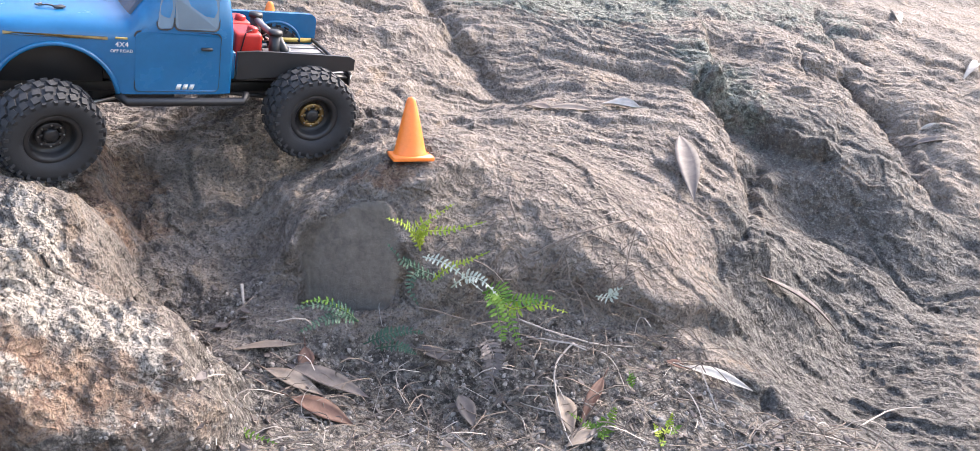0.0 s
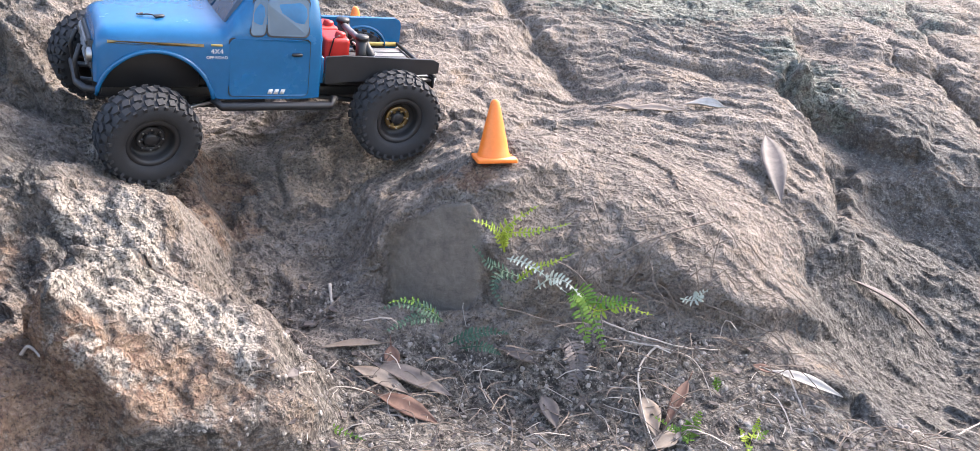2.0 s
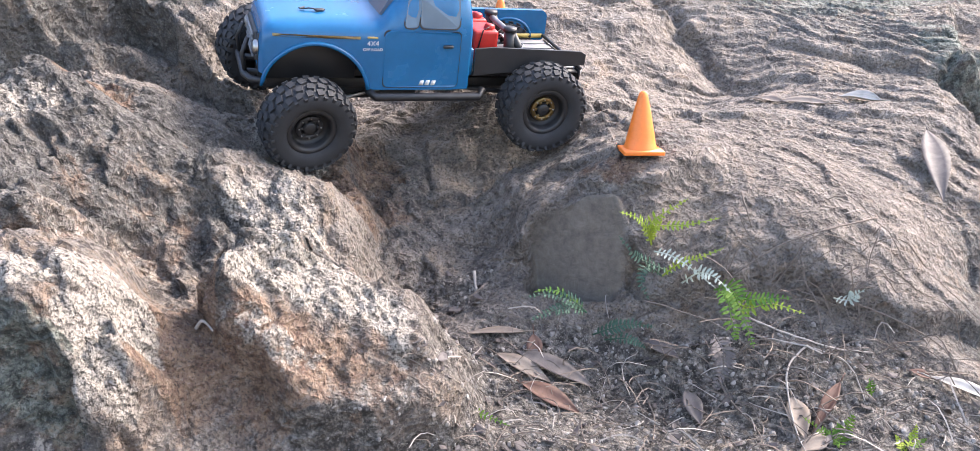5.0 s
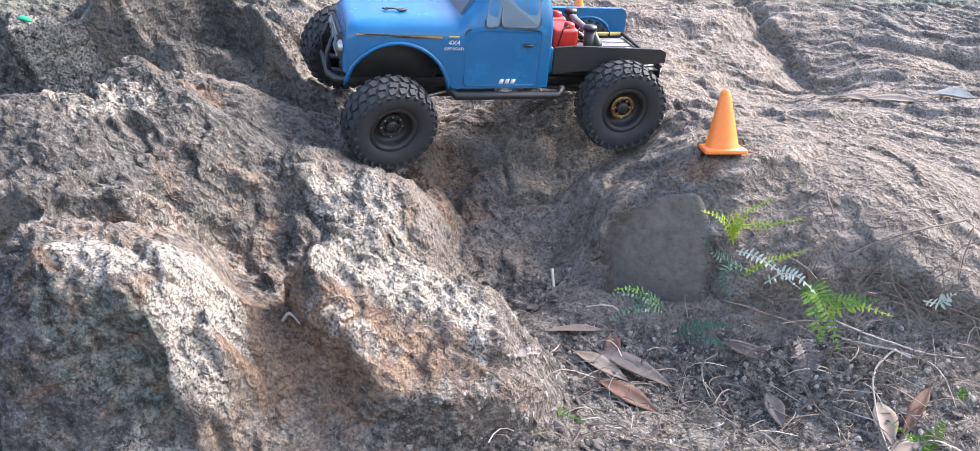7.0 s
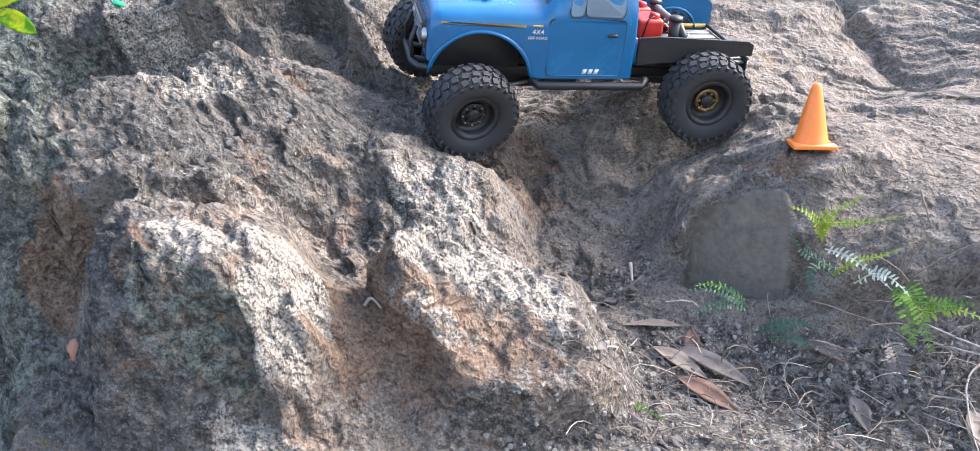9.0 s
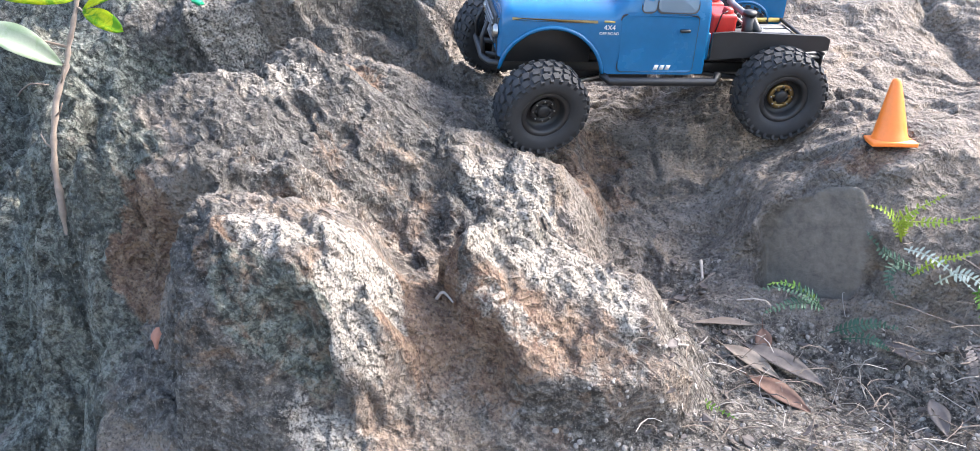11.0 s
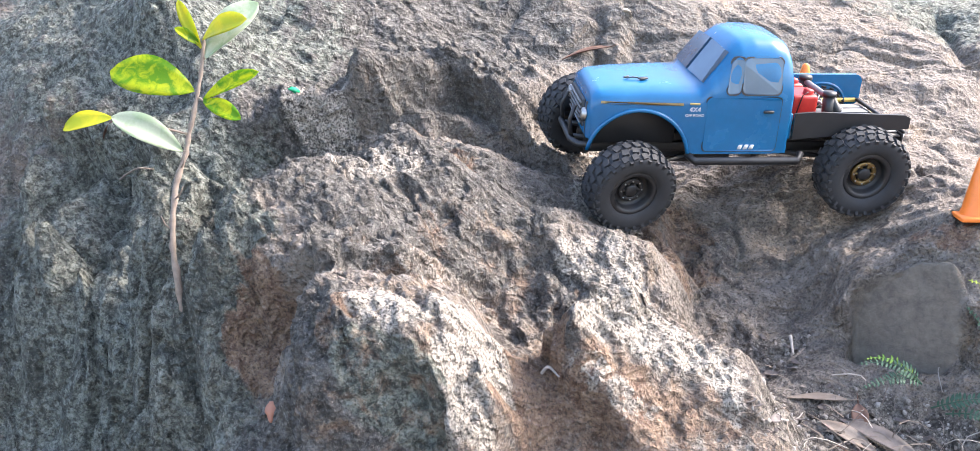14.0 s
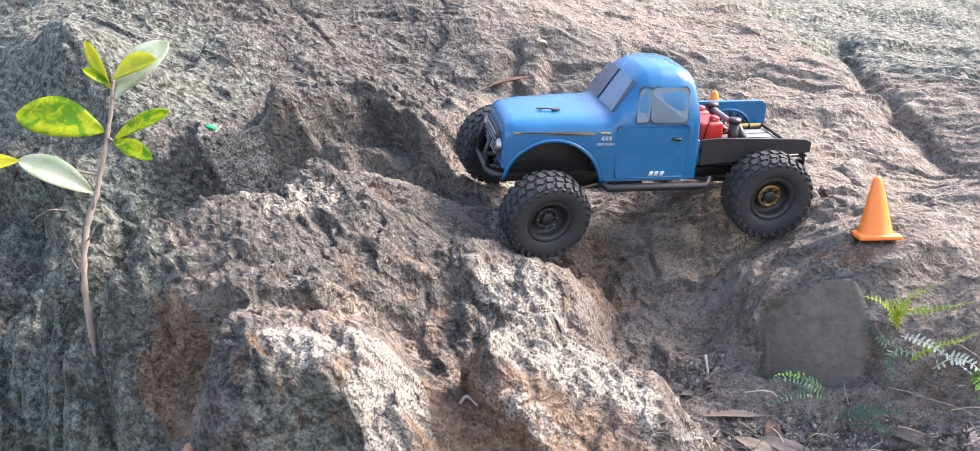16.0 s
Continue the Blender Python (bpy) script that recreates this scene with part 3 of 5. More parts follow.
def relief(u, v):
    """Height of the rock over its slope: mounds and hollows, then beds, knobs, cracks and grain."""
    uc, vc = np.clip(u, -2.0, 1.7), np.clip(v, -0.9, 2.0)
    h = BASE[0] + BASE[1] * uc + BASE[2] * vc + BASE[3] * uc * uc + BASE[4] * uc * vc + BASE[5] * vc * vc
    for rows in (OUTCROP_SIDE, GULLY_SIDE, SLAB_SIDE, WHEEL_RESTS):
        for cu, cv, ru, rv, turn, high in rows:
            h = h + high * np.exp(-0.5 * oval(u, v, cu, cv, ru, rv, turn) ** 2)
    for cu, cv, ru, rv, turn, high in BLOCKS:
        h = h + high * smooth(1.2, 0.82, oval(u + 0.012 * lattice(u * 20, v * 20, 131), v + 0.012 * lattice(u * 20, v * 20, 132), cu, cv, ru, rv, turn))
    h = h + edges(u, v)
    # the slope runs out onto level ground below and a flat top above
    level = lambda z: (z - ORIGIN[2] - v * math.sin(SLOPE)) / math.cos(SLOPE)
    low, high = level(-0.25), level(2.7)
    h = low + np.logaddexp(0, np.clip((h - low) / 0.06, -50, 400)) * 0.06
    h = high - np.logaddexp(0, np.clip((high - h) / 0.15, -50, 400)) * 0.15
    away = np.maximum(smooth(1.1, 2.0, np.maximum(u, -u - 0.6)), np.maximum(smooth(-0.65, -1.1, v), smooth(1.5, 2.6, v)))
    h = h + away * (0.05 * lattice(u * 1.7, v * 1.7, 91) + 0.16 * lattice(u * 0.35, v * 0.35, 92))
    soil = patches(u, v, SOIL)
    sawn = sawn_mask(u, v)
    h = h * (1 - sawn) + sawn * (0.0326 + 0.813 * (u + 0.131) + 2.0 * (v - 0.0546))
    crop = crop_mask(u, v)
    calm = (1 - 0.75 * soil) * (1 - sawn) * (1 - 0.9 * away)
    # rounded lumps
    wu, wv = u + 0.03 * lattice(u * 9, v * 9, 5), v + 0.03 * lattice(u * 9, v * 9, 6)
    h = h + calm * (0.009 * lattice(wu * 7, wv * 7, 1) + crop * 0.010 * (0.35 - np.abs(lattice(wu * 11, wv * 11, 2))))
    fu, fv = u + 0.02 * lattice(u * 14, v * 14, 51) + 0.007 * lattice(u * 45, v * 45, 52), v + 0.02 * lattice(u * 14, v * 14, 53) + 0.007 * lattice(u * 45, v * 45, 54)
    h = h + calm * ((0.002 + 0.006 * crop) * facets(fu * 9, fv * 9, 55) + (0.0008 + 0.0040 * crop) * facets(fu * 23, fv * 23, 56) + (0.0006 + 0.0020 * crop) * facets(fu * 55, fv * 55, 57))
    # rounded upright columns with deep grooves on the wall by the sapling
    wall = wall_mask(u, v)
    cu = u + 0.030 * lattice(u * 5, v * 5, 45) + 0.012 * lattice(u * 18, v * 14, 46)
    drop = v + 0.03 * lattice(u * 7, v * 5, 47)
    h = h + calm * wall * (0.085 * (np.abs(lattice(cu * 9 + 0.8 * v, v * 2.6, 58)) - 0.25) + 0.030 * (np.abs(lattice(cu * 22, v * 7, 59)) - 0.25) + 0.016 * facets(cu * 11, drop * 7, 60) + 0.006 * facets(cu * 30, drop * 22, 61))
    # ledges that run across the open slab
    beds, _ = slab_beds(u, v)
    beds = beds * (1 - 0.65 * smooth(1.3, 0.6, oval(u, v, 0.20, 0.08, 0.22, 0.15, -20)))
    h = h + calm * (1 - 0.8 * crop) * (1 - 0.7 * wall) * beds
    # knobs and pits on the outcrop
    knob = cells(wu * 30, wv * 30, 11)
    h = h + calm * crop * 0.007 * (0.5 - knob) + calm * crop * 0.004 * (0.5 - cells(wu * 70, wv * 70, 12))
    pits = np.minimum(patches(u, v, LICHEN), 1.0)
    gap = smooth(-0.1, 0.35, lattice(u * 17, v * 17, 66))
    h = h - calm * pits * gap * (0.012 * smooth(0.34, 0.10, cells(wu * 21, wv * 27, 13)) + 0.006 * smooth(0.34, 0.12, cells(u * 58, v * 50, 67)))
    for line in CRACKS:
        d = near_line(fu, fv, line)
        h = h - 0.008 * np.exp(-(d / 0.006) ** 2) - 0.006 * np.exp(-(d / 0.025) ** 2)
    ju, jv = u + 0.022 * lattice(u * 15, v * 15, 140) + 0.006 * lattice(u * 50, v * 50, 150), v + 0.022 * lattice(u * 15, v * 15, 160)
    for deep, half, line in SEAMS:
        d = near_line(ju, jv, line)
        h = h - deep * (0.6 * np.exp(-(d / half) ** 2) + 0.4 * np.exp(-(d / (4 * half)) ** 2))
    # grain
    h = h + calm * ((0.0020 + 0.0025 * crop) * (0.3 - np.abs(lattice(wu * 30, wv * 30, 14))) + (0.0022 + 0.0020 * crop) * lattice(wu * 22, wv * 22, 18))
    h = h + calm * ((0.0022 + 0.0045 * crop) * (0.3 - np.abs(lattice(u * 70, v * 85, 15))) + (0.0018 + 0.0020 * crop) * (0.3 - np.abs(lattice(u * 140, v * 165, 16))))
    h = h + soil * 0.004 * lattice(u * 50, v * 50, 17)
    return h


def on_rock(u, v):
    """The place on the rock at u across and v up the slope."""
    h = float(relief(np.array([float(u)]), np.array([float(v)]))[0])
    return Vector((u, 1.0 + v * math.cos(SLOPE) - h * math.sin(SLOPE), 0.55 + v * math.sin(SLOPE) + h * math.cos(SLOPE)))


def rock_frame(u, v, turn=0.0, lift=0.0):
    """A pose that lies on the rock: z along its normal, x turned from +u by degrees."""
    p = on_rock(u, v)
    e = 0.012
    x = on_rock(u + e, v) - on_rock(u - e, v)
    y = on_rock(u, v + e) - on_rock(u, v - e)
    z = x.cross(y).normalized()
    x = (x - z * x.dot(z)).normalized()
    m = Matrix((x, z.cross(x), z)).transposed().to_4x4()
    return Matrix.Translation(p + z * lift) @ m @ pose(0, 0, 0, 0, 0, turn)


def spaced(fine_from, fine_to, step, low, high, growth=1.06):
    mid = list(np.arange(fine_from, fine_to, step))
    for side, end in ((1, high), (-1, low)):
        p, s = (mid[-1] if side > 0 else mid[0]), step
        while (p - end) * side < 0:
            s *= growth
            p += side * s
            mid = mid + [p] if side > 0 else [p] + mid
    return np.array(mid)


def build_rock():
    us, vs = spaced(-1.40, 0.75, 0.0023, -40, 40, 1.05), spaced(-0.46, 0.90, 0.0023, -30, 40, 1.030)
    u, v = np.meshgrid(us, vs)
    h = relief(u, v)
    co = np.stack((u, ORIGIN[1] + v * math.cos(SLOPE) - h * math.sin(SLOPE), ORIGIN[2] + v * math.sin(SLOPE) + h * math.cos(SLOPE)), -1).reshape(-1, 3)
    nu, nv = len(us), len(vs)
    first = (np.arange(nv - 1)[:, None] * nu + np.arange(nu - 1)[None]).ravel()
    loops = np.stack((first, first + 1, first + nu + 1, first + nu), -1).ravel()
    me = bpy.data.meshes.new("ground")
    me.vertices.add(len(co))
    me.vertices.foreach_set("co", co.ravel())
    me.loops.add(len(loops))
    me.loops.foreach_set("vertex_index", loops)
    me.polygons.add(len(first))
    me.polygons.foreach_set("loop_start", np.arange(len(first)) * 4)
    me.update(calc_edges=True)
    for name, rows in (("growth", (LICHEN, RUST, MOSS)), ("matter", (DARK_AND_SHADE, SOIL, None))):
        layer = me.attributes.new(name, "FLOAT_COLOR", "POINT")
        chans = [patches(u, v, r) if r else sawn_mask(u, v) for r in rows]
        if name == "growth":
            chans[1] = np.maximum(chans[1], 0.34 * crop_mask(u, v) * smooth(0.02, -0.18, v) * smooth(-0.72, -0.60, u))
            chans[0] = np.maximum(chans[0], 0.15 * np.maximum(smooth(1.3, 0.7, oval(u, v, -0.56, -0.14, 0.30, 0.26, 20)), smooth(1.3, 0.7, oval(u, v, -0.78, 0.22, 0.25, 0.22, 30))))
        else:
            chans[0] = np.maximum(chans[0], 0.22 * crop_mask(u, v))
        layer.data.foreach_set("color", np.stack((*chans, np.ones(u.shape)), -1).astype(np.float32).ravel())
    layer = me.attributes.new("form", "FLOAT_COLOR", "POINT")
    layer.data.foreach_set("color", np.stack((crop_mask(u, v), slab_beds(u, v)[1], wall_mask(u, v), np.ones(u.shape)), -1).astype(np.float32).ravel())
    me.shade_smooth()
    me.materials.append(ROCK)
    return tagged(new("ground", me), "weathered grey-brown sandstone slope with ridges, gullies and lichen", "rock slope", kind="structure")


build_rock()


# ---- cones ----
def traffic_cone(u, v, turn, lean):
    """A small moulded cone on a square plate with cut corners."""
    ob = tagged(new("traffic_cone"), "small orange plastic marker cone standing on bare rock", "cone", "marker cones on the rock")
    bm = bmesh.new()
    box(bm, (0.056, 0.056, 0.0050), pose(0, 0, 0.0028), 0.0018, 2)
    for vert in bm.verts:
        d = abs(vert.co.x) + abs(vert.co.y)
        if d > 0.048:
            vert.co.x, vert.co.y = vert.co.x * 0.048 / d, vert.co.y * 0.048 / d
    part("base_plate", bm, ORANGE, ob)
    bm = bmesh.new()
    lathe(bm, [(0.0205, 0.004), (0.0198, 0.0075), (0.0185, 0.010), (0.0165, 0.020), (0.0105, 0.048), (0.0060, 0.067), (0.0050, 0.0705), (0.0032, 0.0728), (0.0003, 0.0735)], 28)
    cone = part("cone_body", bm, ORANGE, ob)
    bm = bmesh.new()
    bmesh.ops.create_circle(bm, cap_ends=True, segments=18, radius=0.0045, matrix=pose(-0.0192, 0, 0.0125, 0, -101, 0) @ Matrix.Diagonal((0.6, 1.25, 1, 1)))
    part("printed_mark", bm, BLACK, cone, "small dark oval print")
    ob.matrix_world = Matrix.Translation(on_rock(u, v) - Vector((0, 0, 0.002))) @ pose(0, 0, 0, *lean) @ pose(0, 0, 0, 0, 0, turn)
    return ob


traffic_cone(-0.0995, 0.124, -72, (4, 1))
traffic_cone(-0.361, 0.494, 80, (8, 6))


# ---- crawler truck ----
SILL, BELT = 0.030, 0.104


def roof_line(x):
    """Top of the body over x: hood, cowl, windscreen, roof."""
    return float(np.interp(x, [-0.052, -0.049, -0.043, -0.025, 0.0, 0.018, 0.030, 0.064, 0.070, 0.12, 0.165, 0.192, 0.201, 0.205],
                           [0.140, 0.156, 0.166, 0.171, 0.172, 0.169, 0.160, 0.115, 0.113, 0.112, 0.110, 0.107, 0.101, 0.084]))


def lower_line(x):
    """Bottom of the body over x: sill, wheel arch, front apron."""
    low = SILL if x < 0.19 else 0.045
    if abs(x - 0.140) < 0.063:
        low = max(low, SILL - 0.008 + math.sqrt(0.063 ** 2 - (x - 0.140) ** 2))
    return low


def body_side(x, z):
    """Half width of the body at x, z."""
    w = float(np.interp(x, [-0.052, -0.03, 0.06, 0.09, 0.18, 0.201, 0.205], [0.079, 0.083, 0.083, 0.081, 0.074, 0.068, 0.061]))
    k = min(max((z - SILL) / (roof_line(x) - SILL), 0.0), 1.0)
    n = float(np.interp(x, [0.03, 0.08, 0.2], [6.0, 6.5, 7.0]))
    y = w * (1 - k ** n) ** (1 / n)
    return y * (1 - 0.17 * max(0.0, (z - BELT) / 0.07)) if x < 0.05 else y


def side_panel(bm, outline, lift, mirror=1):
    """A flat-edged panel that follows the body's side; outline in x, z."""
    outer = [bm.verts.new((x, mirror * (body_side(x, z) + lift), z)) for x, z in outline]
    inner = [bm.verts.new((x, mirror * (body_side(x, z) - 0.001), z)) for x, z in outline]
    n = len(outline)
    bm.faces.new(outer if mirror < 0 else list(reversed(outer)))
    for i in range(n):
        bm.faces.new((outer[i], outer[(i + 1) % n], inner[(i + 1) % n], inner[i]))
    bmesh.ops.recalc_face_normals(bm, faces=bm.faces)
    return bm


def rounded(x0, x1, z0, z1, r, shear=0.0, steps=5):
    pts = []
    for cx, cz, a0 in ((x1 - r, z1 - r, 0), (x0 + r, z1 - r, 90), (x0 + r, z0 + r, 180), (x1 - r, z0 + r, 270)):
        for i in range(steps):
            a = radians(a0 + 90 * i / (steps - 1))
            x, z = cx + r * math.cos(a), cz + r * math.sin(a)
            pts.append((x + shear * (z - z0), z))
    return pts


def lettering(text, size, material, m, parent, name):
    """Raised letters in the built-in font, as a mesh."""
    curve = bpy.data.curves.new(name, "FONT")
    curve.body, curve.size, curve.extrude, curve.align_x = text, size, 0.0002, "CENTER"
    holder = bpy.data.objects.new(name, curve)
    me = bpy.data.meshes.new_from_object(holder)
    bpy.data.objects.remove(holder)
    me.materials.append(material)
    ob = new(name, me)
    ob.parent, ob.matrix_basis = parent, m
    return ob


def wheel(parent, place, turn, label, centre):
    """A beadlock wheel with a lugged tyre; its axle along the local y axis."""
    m = Matrix.Translation(place) @ turn @ pose(0, 0, 0, -90, 0, 0)
    bm = bmesh.new()
    lathe(bm, [(0.0002, -0.004), (0.007, -0.004), (0.0085, 0.000), (0.0085, 0.010), (0.006, 0.012), (0.0002, 0.0125)], 20)
    hub = part("wheel", bm, BLACK, parent, label)
    hub.matrix_basis = m
    bm = bmesh.new()
    lathe(bm, [(0.0325, -0.018), (0.030, -0.016), (0.028, -0.004), (0.014, 0.002), (0.0085, 0.004), (0.0085, 0.006), (0.015, 0.005), (0.0215, 0.004), (0.0235, 0.010), (0.0245, 0.016), (0.0265, 0.0185), (0.030, 0.0185), (0.0325, 0.017), (0.0325, 0.012)], 36)
    rim = part("rim", bm, BLACK, hub)
    bm = bmesh.new()
    lathe(bm, [(0.0108, 0.0050), (0.0108, 0.0085), (0.0118, 0.0095), (0.0155, 0.0095), (0.0165, 0.0085), (0.0165, 0.0050)], 36)
    for k in range(6):
        a = radians(60 * k)
        box(bm, (0.007, 0.0036, 0.003), pose(0.0095 * math.cos(a), 0.0095 * math.sin(a), 0.0078, 0, 0, 60 * k), 0.0008, 1)
    part("wheel_ring", bm, centre, hub, "metal wheel centre")
    for k in range(8):
        a = radians(45 * k)
        bm = bmesh.new()
        rod(bm, (0.0137 * math.cos(a), 0.0137 * math.sin(a), 0.009), (0.0137 * math.cos(a), 0.0137 * math.sin(a), 0.0108), 0.0011, sides=6)
        part("bolt", bm, STEEL, hub)
    bm = bmesh.new()
    lathe(bm, [(0.030, -0.0155), (0.0315, -0.0195), (0.037, -0.0225), (0.045, -0.0235), (0.0505, -0.0222), (0.0535, -0.0195), (0.0548, -0.012), (0.0552, 0.0),
               (0.0548, 0.012), (0.0535, 0.0195), (0.0505, 0.0222), (0.045, 0.0235), (0.037, 0.0225), (0.0315, 0.0195), (0.030, 0.0155)], 60)
    part("tyre", bm, RUBBER, hub, "black rubber tyre, dusty")
    bm = bmesh.new()
    lugs = 27
    for k in range(lugs):
        for row, (z, off, wide, tall, skew) in enumerate(((-0.0065, 0.0, 0.0105, 0.0078, 14), (0.0065, 0.5, 0.0105, 0.0078, -14), (-0.0178, 0.35, 0.0075, 0.0072, -8), (0.0178, 0.85, 0.0075, 0.0072, 8))):
            a = 2 * math.pi * (k + off) / lugs
            tip = 28 if z > 0.01 else -28 if z < -0.01 else 0
            r = 0.0562 if tip == 0 else 0.0548
            mm = pose(0, 0, 0, 0, 0, math.degrees(a)) @ pose(r, 0, z, 0, 0, 0) @ pose(0, 0, 0, 0, -tip, 0) @ pose(0, 0, 0, skew, 0, 0)
            box(bm, (0.0036, tall, wide), mm)
        a = 2 * math.pi * (k + 0.35) / lugs
        for z in (-0.0222, 0.0222):
            box(bm, (0.008, 0.0038, 0.0028), pose(0, 0, 0, 0, 0, math.degrees(a)) @ pose(0.0485, 0, z, 0, -20 if z > 0 else 20, 0))
    tagged(part("tread", bm, RUBBER, hub, smooth=False), kind="stuff")
    return hub


def shock(parent, low, high):
    low, high = Vector(low), Vector(high)
    bm = bmesh.new()
    rod(bm, low.lerp(high, 0.45), high, 0.0055, sides=12)
    rod(bm, low, low.lerp(high, 0.5), 0.0018, sides=8)
    body = part("shock", bm, BLACK, parent)
    bm = bmesh.new()
    d = (high - low)
    x = d.orthogonal().normalized()
    y = d.normalized().cross(x)
    tube(bm, [low + d * (0.08 + 0.75 * i / 84) + (x * math.cos(i * 0.52) + y * math.sin(i * 0.52)) * 0.0072 for i in range(85)], 0.0009, 5)
    part("spring", bm, STEEL, body, "bare coil spring")


def crawler_truck():
    truck = tagged(new("toy_truck"), "blue radio-controlled crawler pickup with black bed, perched on the rock", "toy truck")
    # body shell
    xs = sorted({round(x, 4) for x in [*np.arange(-0.052, 0.205, 0.004), -0.049, -0.046, 0.2025, 0.205, 0.0775, 0.2015]})
    bm, rings = bmesh.new(), []
    for x in xs:
        top, low, n = roof_line(x), lower_line(x), 15
        k0 = (low - SILL) / (top - SILL)
        a0 = math.asin(min(0.97, max(0, k0)) ** 2.2)
        half = []
        for i in range(n + 1):
            a = a0 + (math.pi / 2 - a0) * i / n
            z = SILL + (top - SILL) * math.sin(a) ** (1 / 2.2)
            half.append((body_side(x, z) if i < n else 0.0, z))
        rings.append([bm.verts.new((x, y, z)) for y, z in half] + [bm.verts.new((x, -y, z)) for y, z in reversed(half[:-1])])
    for r0, r1 in zip(rings, rings[1:]):
        for i in range(len(r0) - 1):
            bm.faces.new((r0[i], r0[i + 1], r1[i + 1], r1[i]))
    bm.faces.new(rings[0])
    bm.faces.new(list(reversed(rings[-1])))
    bmesh.ops.recalc_face_normals(bm, faces=bm.faces)
    body = part("body", bm, BLUE, truck, "blue painted cab and hood shell")
    for side in (1, -1):
        bm = bmesh.new()
        tube(bm, [(0.140 + 0.0635 * math.cos(a), side * (body_side(0.140 + 0.0635 * math.cos(a), SILL - 0.008 + 0.0635 * math.sin(a)) + 0.001), SILL - 0.008 + 0.0635 * math.sin(a)) for a in np.linspace(radians(8), radians(172), 24)], 0.0028, 6)
        part("fender_flare", bm, BLUE, body)
        bm = bmesh.new()
        side_panel(bm, rounded(-0.0372, 0.0602, SILL + 0.003, BELT + 0.0005, 0.006), 0.0004, side)
        part("door_gap", bm, BLACK, body, "dark gap round the door", smooth=False)
        bm = bmesh.new()
        side_panel(bm, rounded(-0.036, 0.059, SILL + 0.004, BELT - 0.001, 0.006), 0.0012, side)
        door = part("door", bm, BLUE, body, smooth=False)
        bm = bmesh.new()
        box(bm, (0.013, 0.004, 0.0035), pose(-0.020, side * (body_side(-0.02, 0.086) + 0.002), 0.086), 0.001, 1)
        part("door_handle", bm, BLACK, door, "small black door handle")
        for x0, x1, shear in ((0.0180, 0.0378, -0.18), (-0.0348, 0.0180, -0.06)):
            bm = bmesh.new()
            side_panel(bm, rounded(x0, x1, BELT + 0.0022, BELT + 0.0475, 0.007, shear), 0.0006, side)
            part("window_seal", bm, BLACK, body, "thin dark window seal", smooth=False)
        bm = bmesh.new()
        side_panel(bm, rounded(0.0195, 0.036, BELT + 0.004, BELT + 0.044, 0.005, -0.18), 0.0012, side)
        part("vent_window", bm, WINDOW, body, "dark tinted pane", smooth=False)
        bm = bmesh.new()
        side_panel(bm, rounded(-0.033, 0.0165, BELT + 0.004, BELT + 0.046, 0.007, -0.06), 0.0012, side)
        part("side_window", bm, WINDOW, body, "dark tinted pane", smooth=False)
        for x0, x1, z0 in ((0.067, 0.080, 0.0935), ):
            bm = bmesh.new()
            side_panel(bm, rounded(x0, x1, z0, z0 + 0.0022, 0.0008), 0.0006, side)
            part("name_bar", bm, GOLD, body, "gold bar of unreadable lettering")
        bm = bmesh.new()
        side_panel(bm, [(x, 0.0925) for x in np.linspace(0.088, 0.190, 9)] + [(x, 0.0952) for x in np.linspace(0.190, 0.088, 9)], 0.0012, side)
        part("hood_stripe", bm, BRONZE, body, "worn gold stripe", smooth=False)
        turn = pose(0, 0, 0, 90, 0, 180 if side > 0 else 0)
        y = side * (body_side(0.073, 0.084) + 0.0014)
        lettering("4X4", 0.0085, WHITE, Matrix.Translation((0.0735, y, 0.0855)) @ turn, body, "lettering")
        lettering("OFF ROAD", 0.0050, WHITE, Matrix.Translation((0.0735, y, 0.0792)) @ turn, body, "lettering")
        for k in range(3):
            bm = bmesh.new()
            x = 0.009 - 0.0075 * k
            side_panel(bm, [(x, SILL + 0.0065), (x + 0.005, SILL + 0.0065), (x + 0.003, SILL + 0.0125), (x - 0.002, SILL + 0.0125)], 0.0013, side)
            part("side_emblem", bm, WHITE, body, "plain white slanted emblem shape")
    # windscreen: two panes on the sloping front of the cab
    for s in (1, -1):
        bm = bmesh.new()
        quad = [Vector((0.0625, s * 0.004, 0.1175)), Vector((0.0605, s * 0.062, 0.1170)), Vector((0.0335, s * 0.055, 0.1555)), Vector((0.0345, s * 0.004, 0.1575))]
        push = Vector((0.0032, 0, 0.0018))
        outer, inner = [bm.verts.new(q + push) for q in quad], [bm.verts.new(q - push) for q in quad]
        bm.faces.new(outer)
        for i in range(4):
            bm.faces.new((outer[i], outer[(i + 1) % 4], inner[(i + 1) % 4], inner[i]))
        bmesh.ops.recalc_face_normals(bm, faces=bm.faces)
        part("windscreen", bm, WINDOW, body, "tinted split windscreen pane", smooth=False)
    # hood latch and wiper clip
    bm = bmesh.new()
    box(bm, (0.012, 0.007, 0.0022), pose(0.130, 0.030, 0.1135, 0, 2, 25), 0.0006, 1)
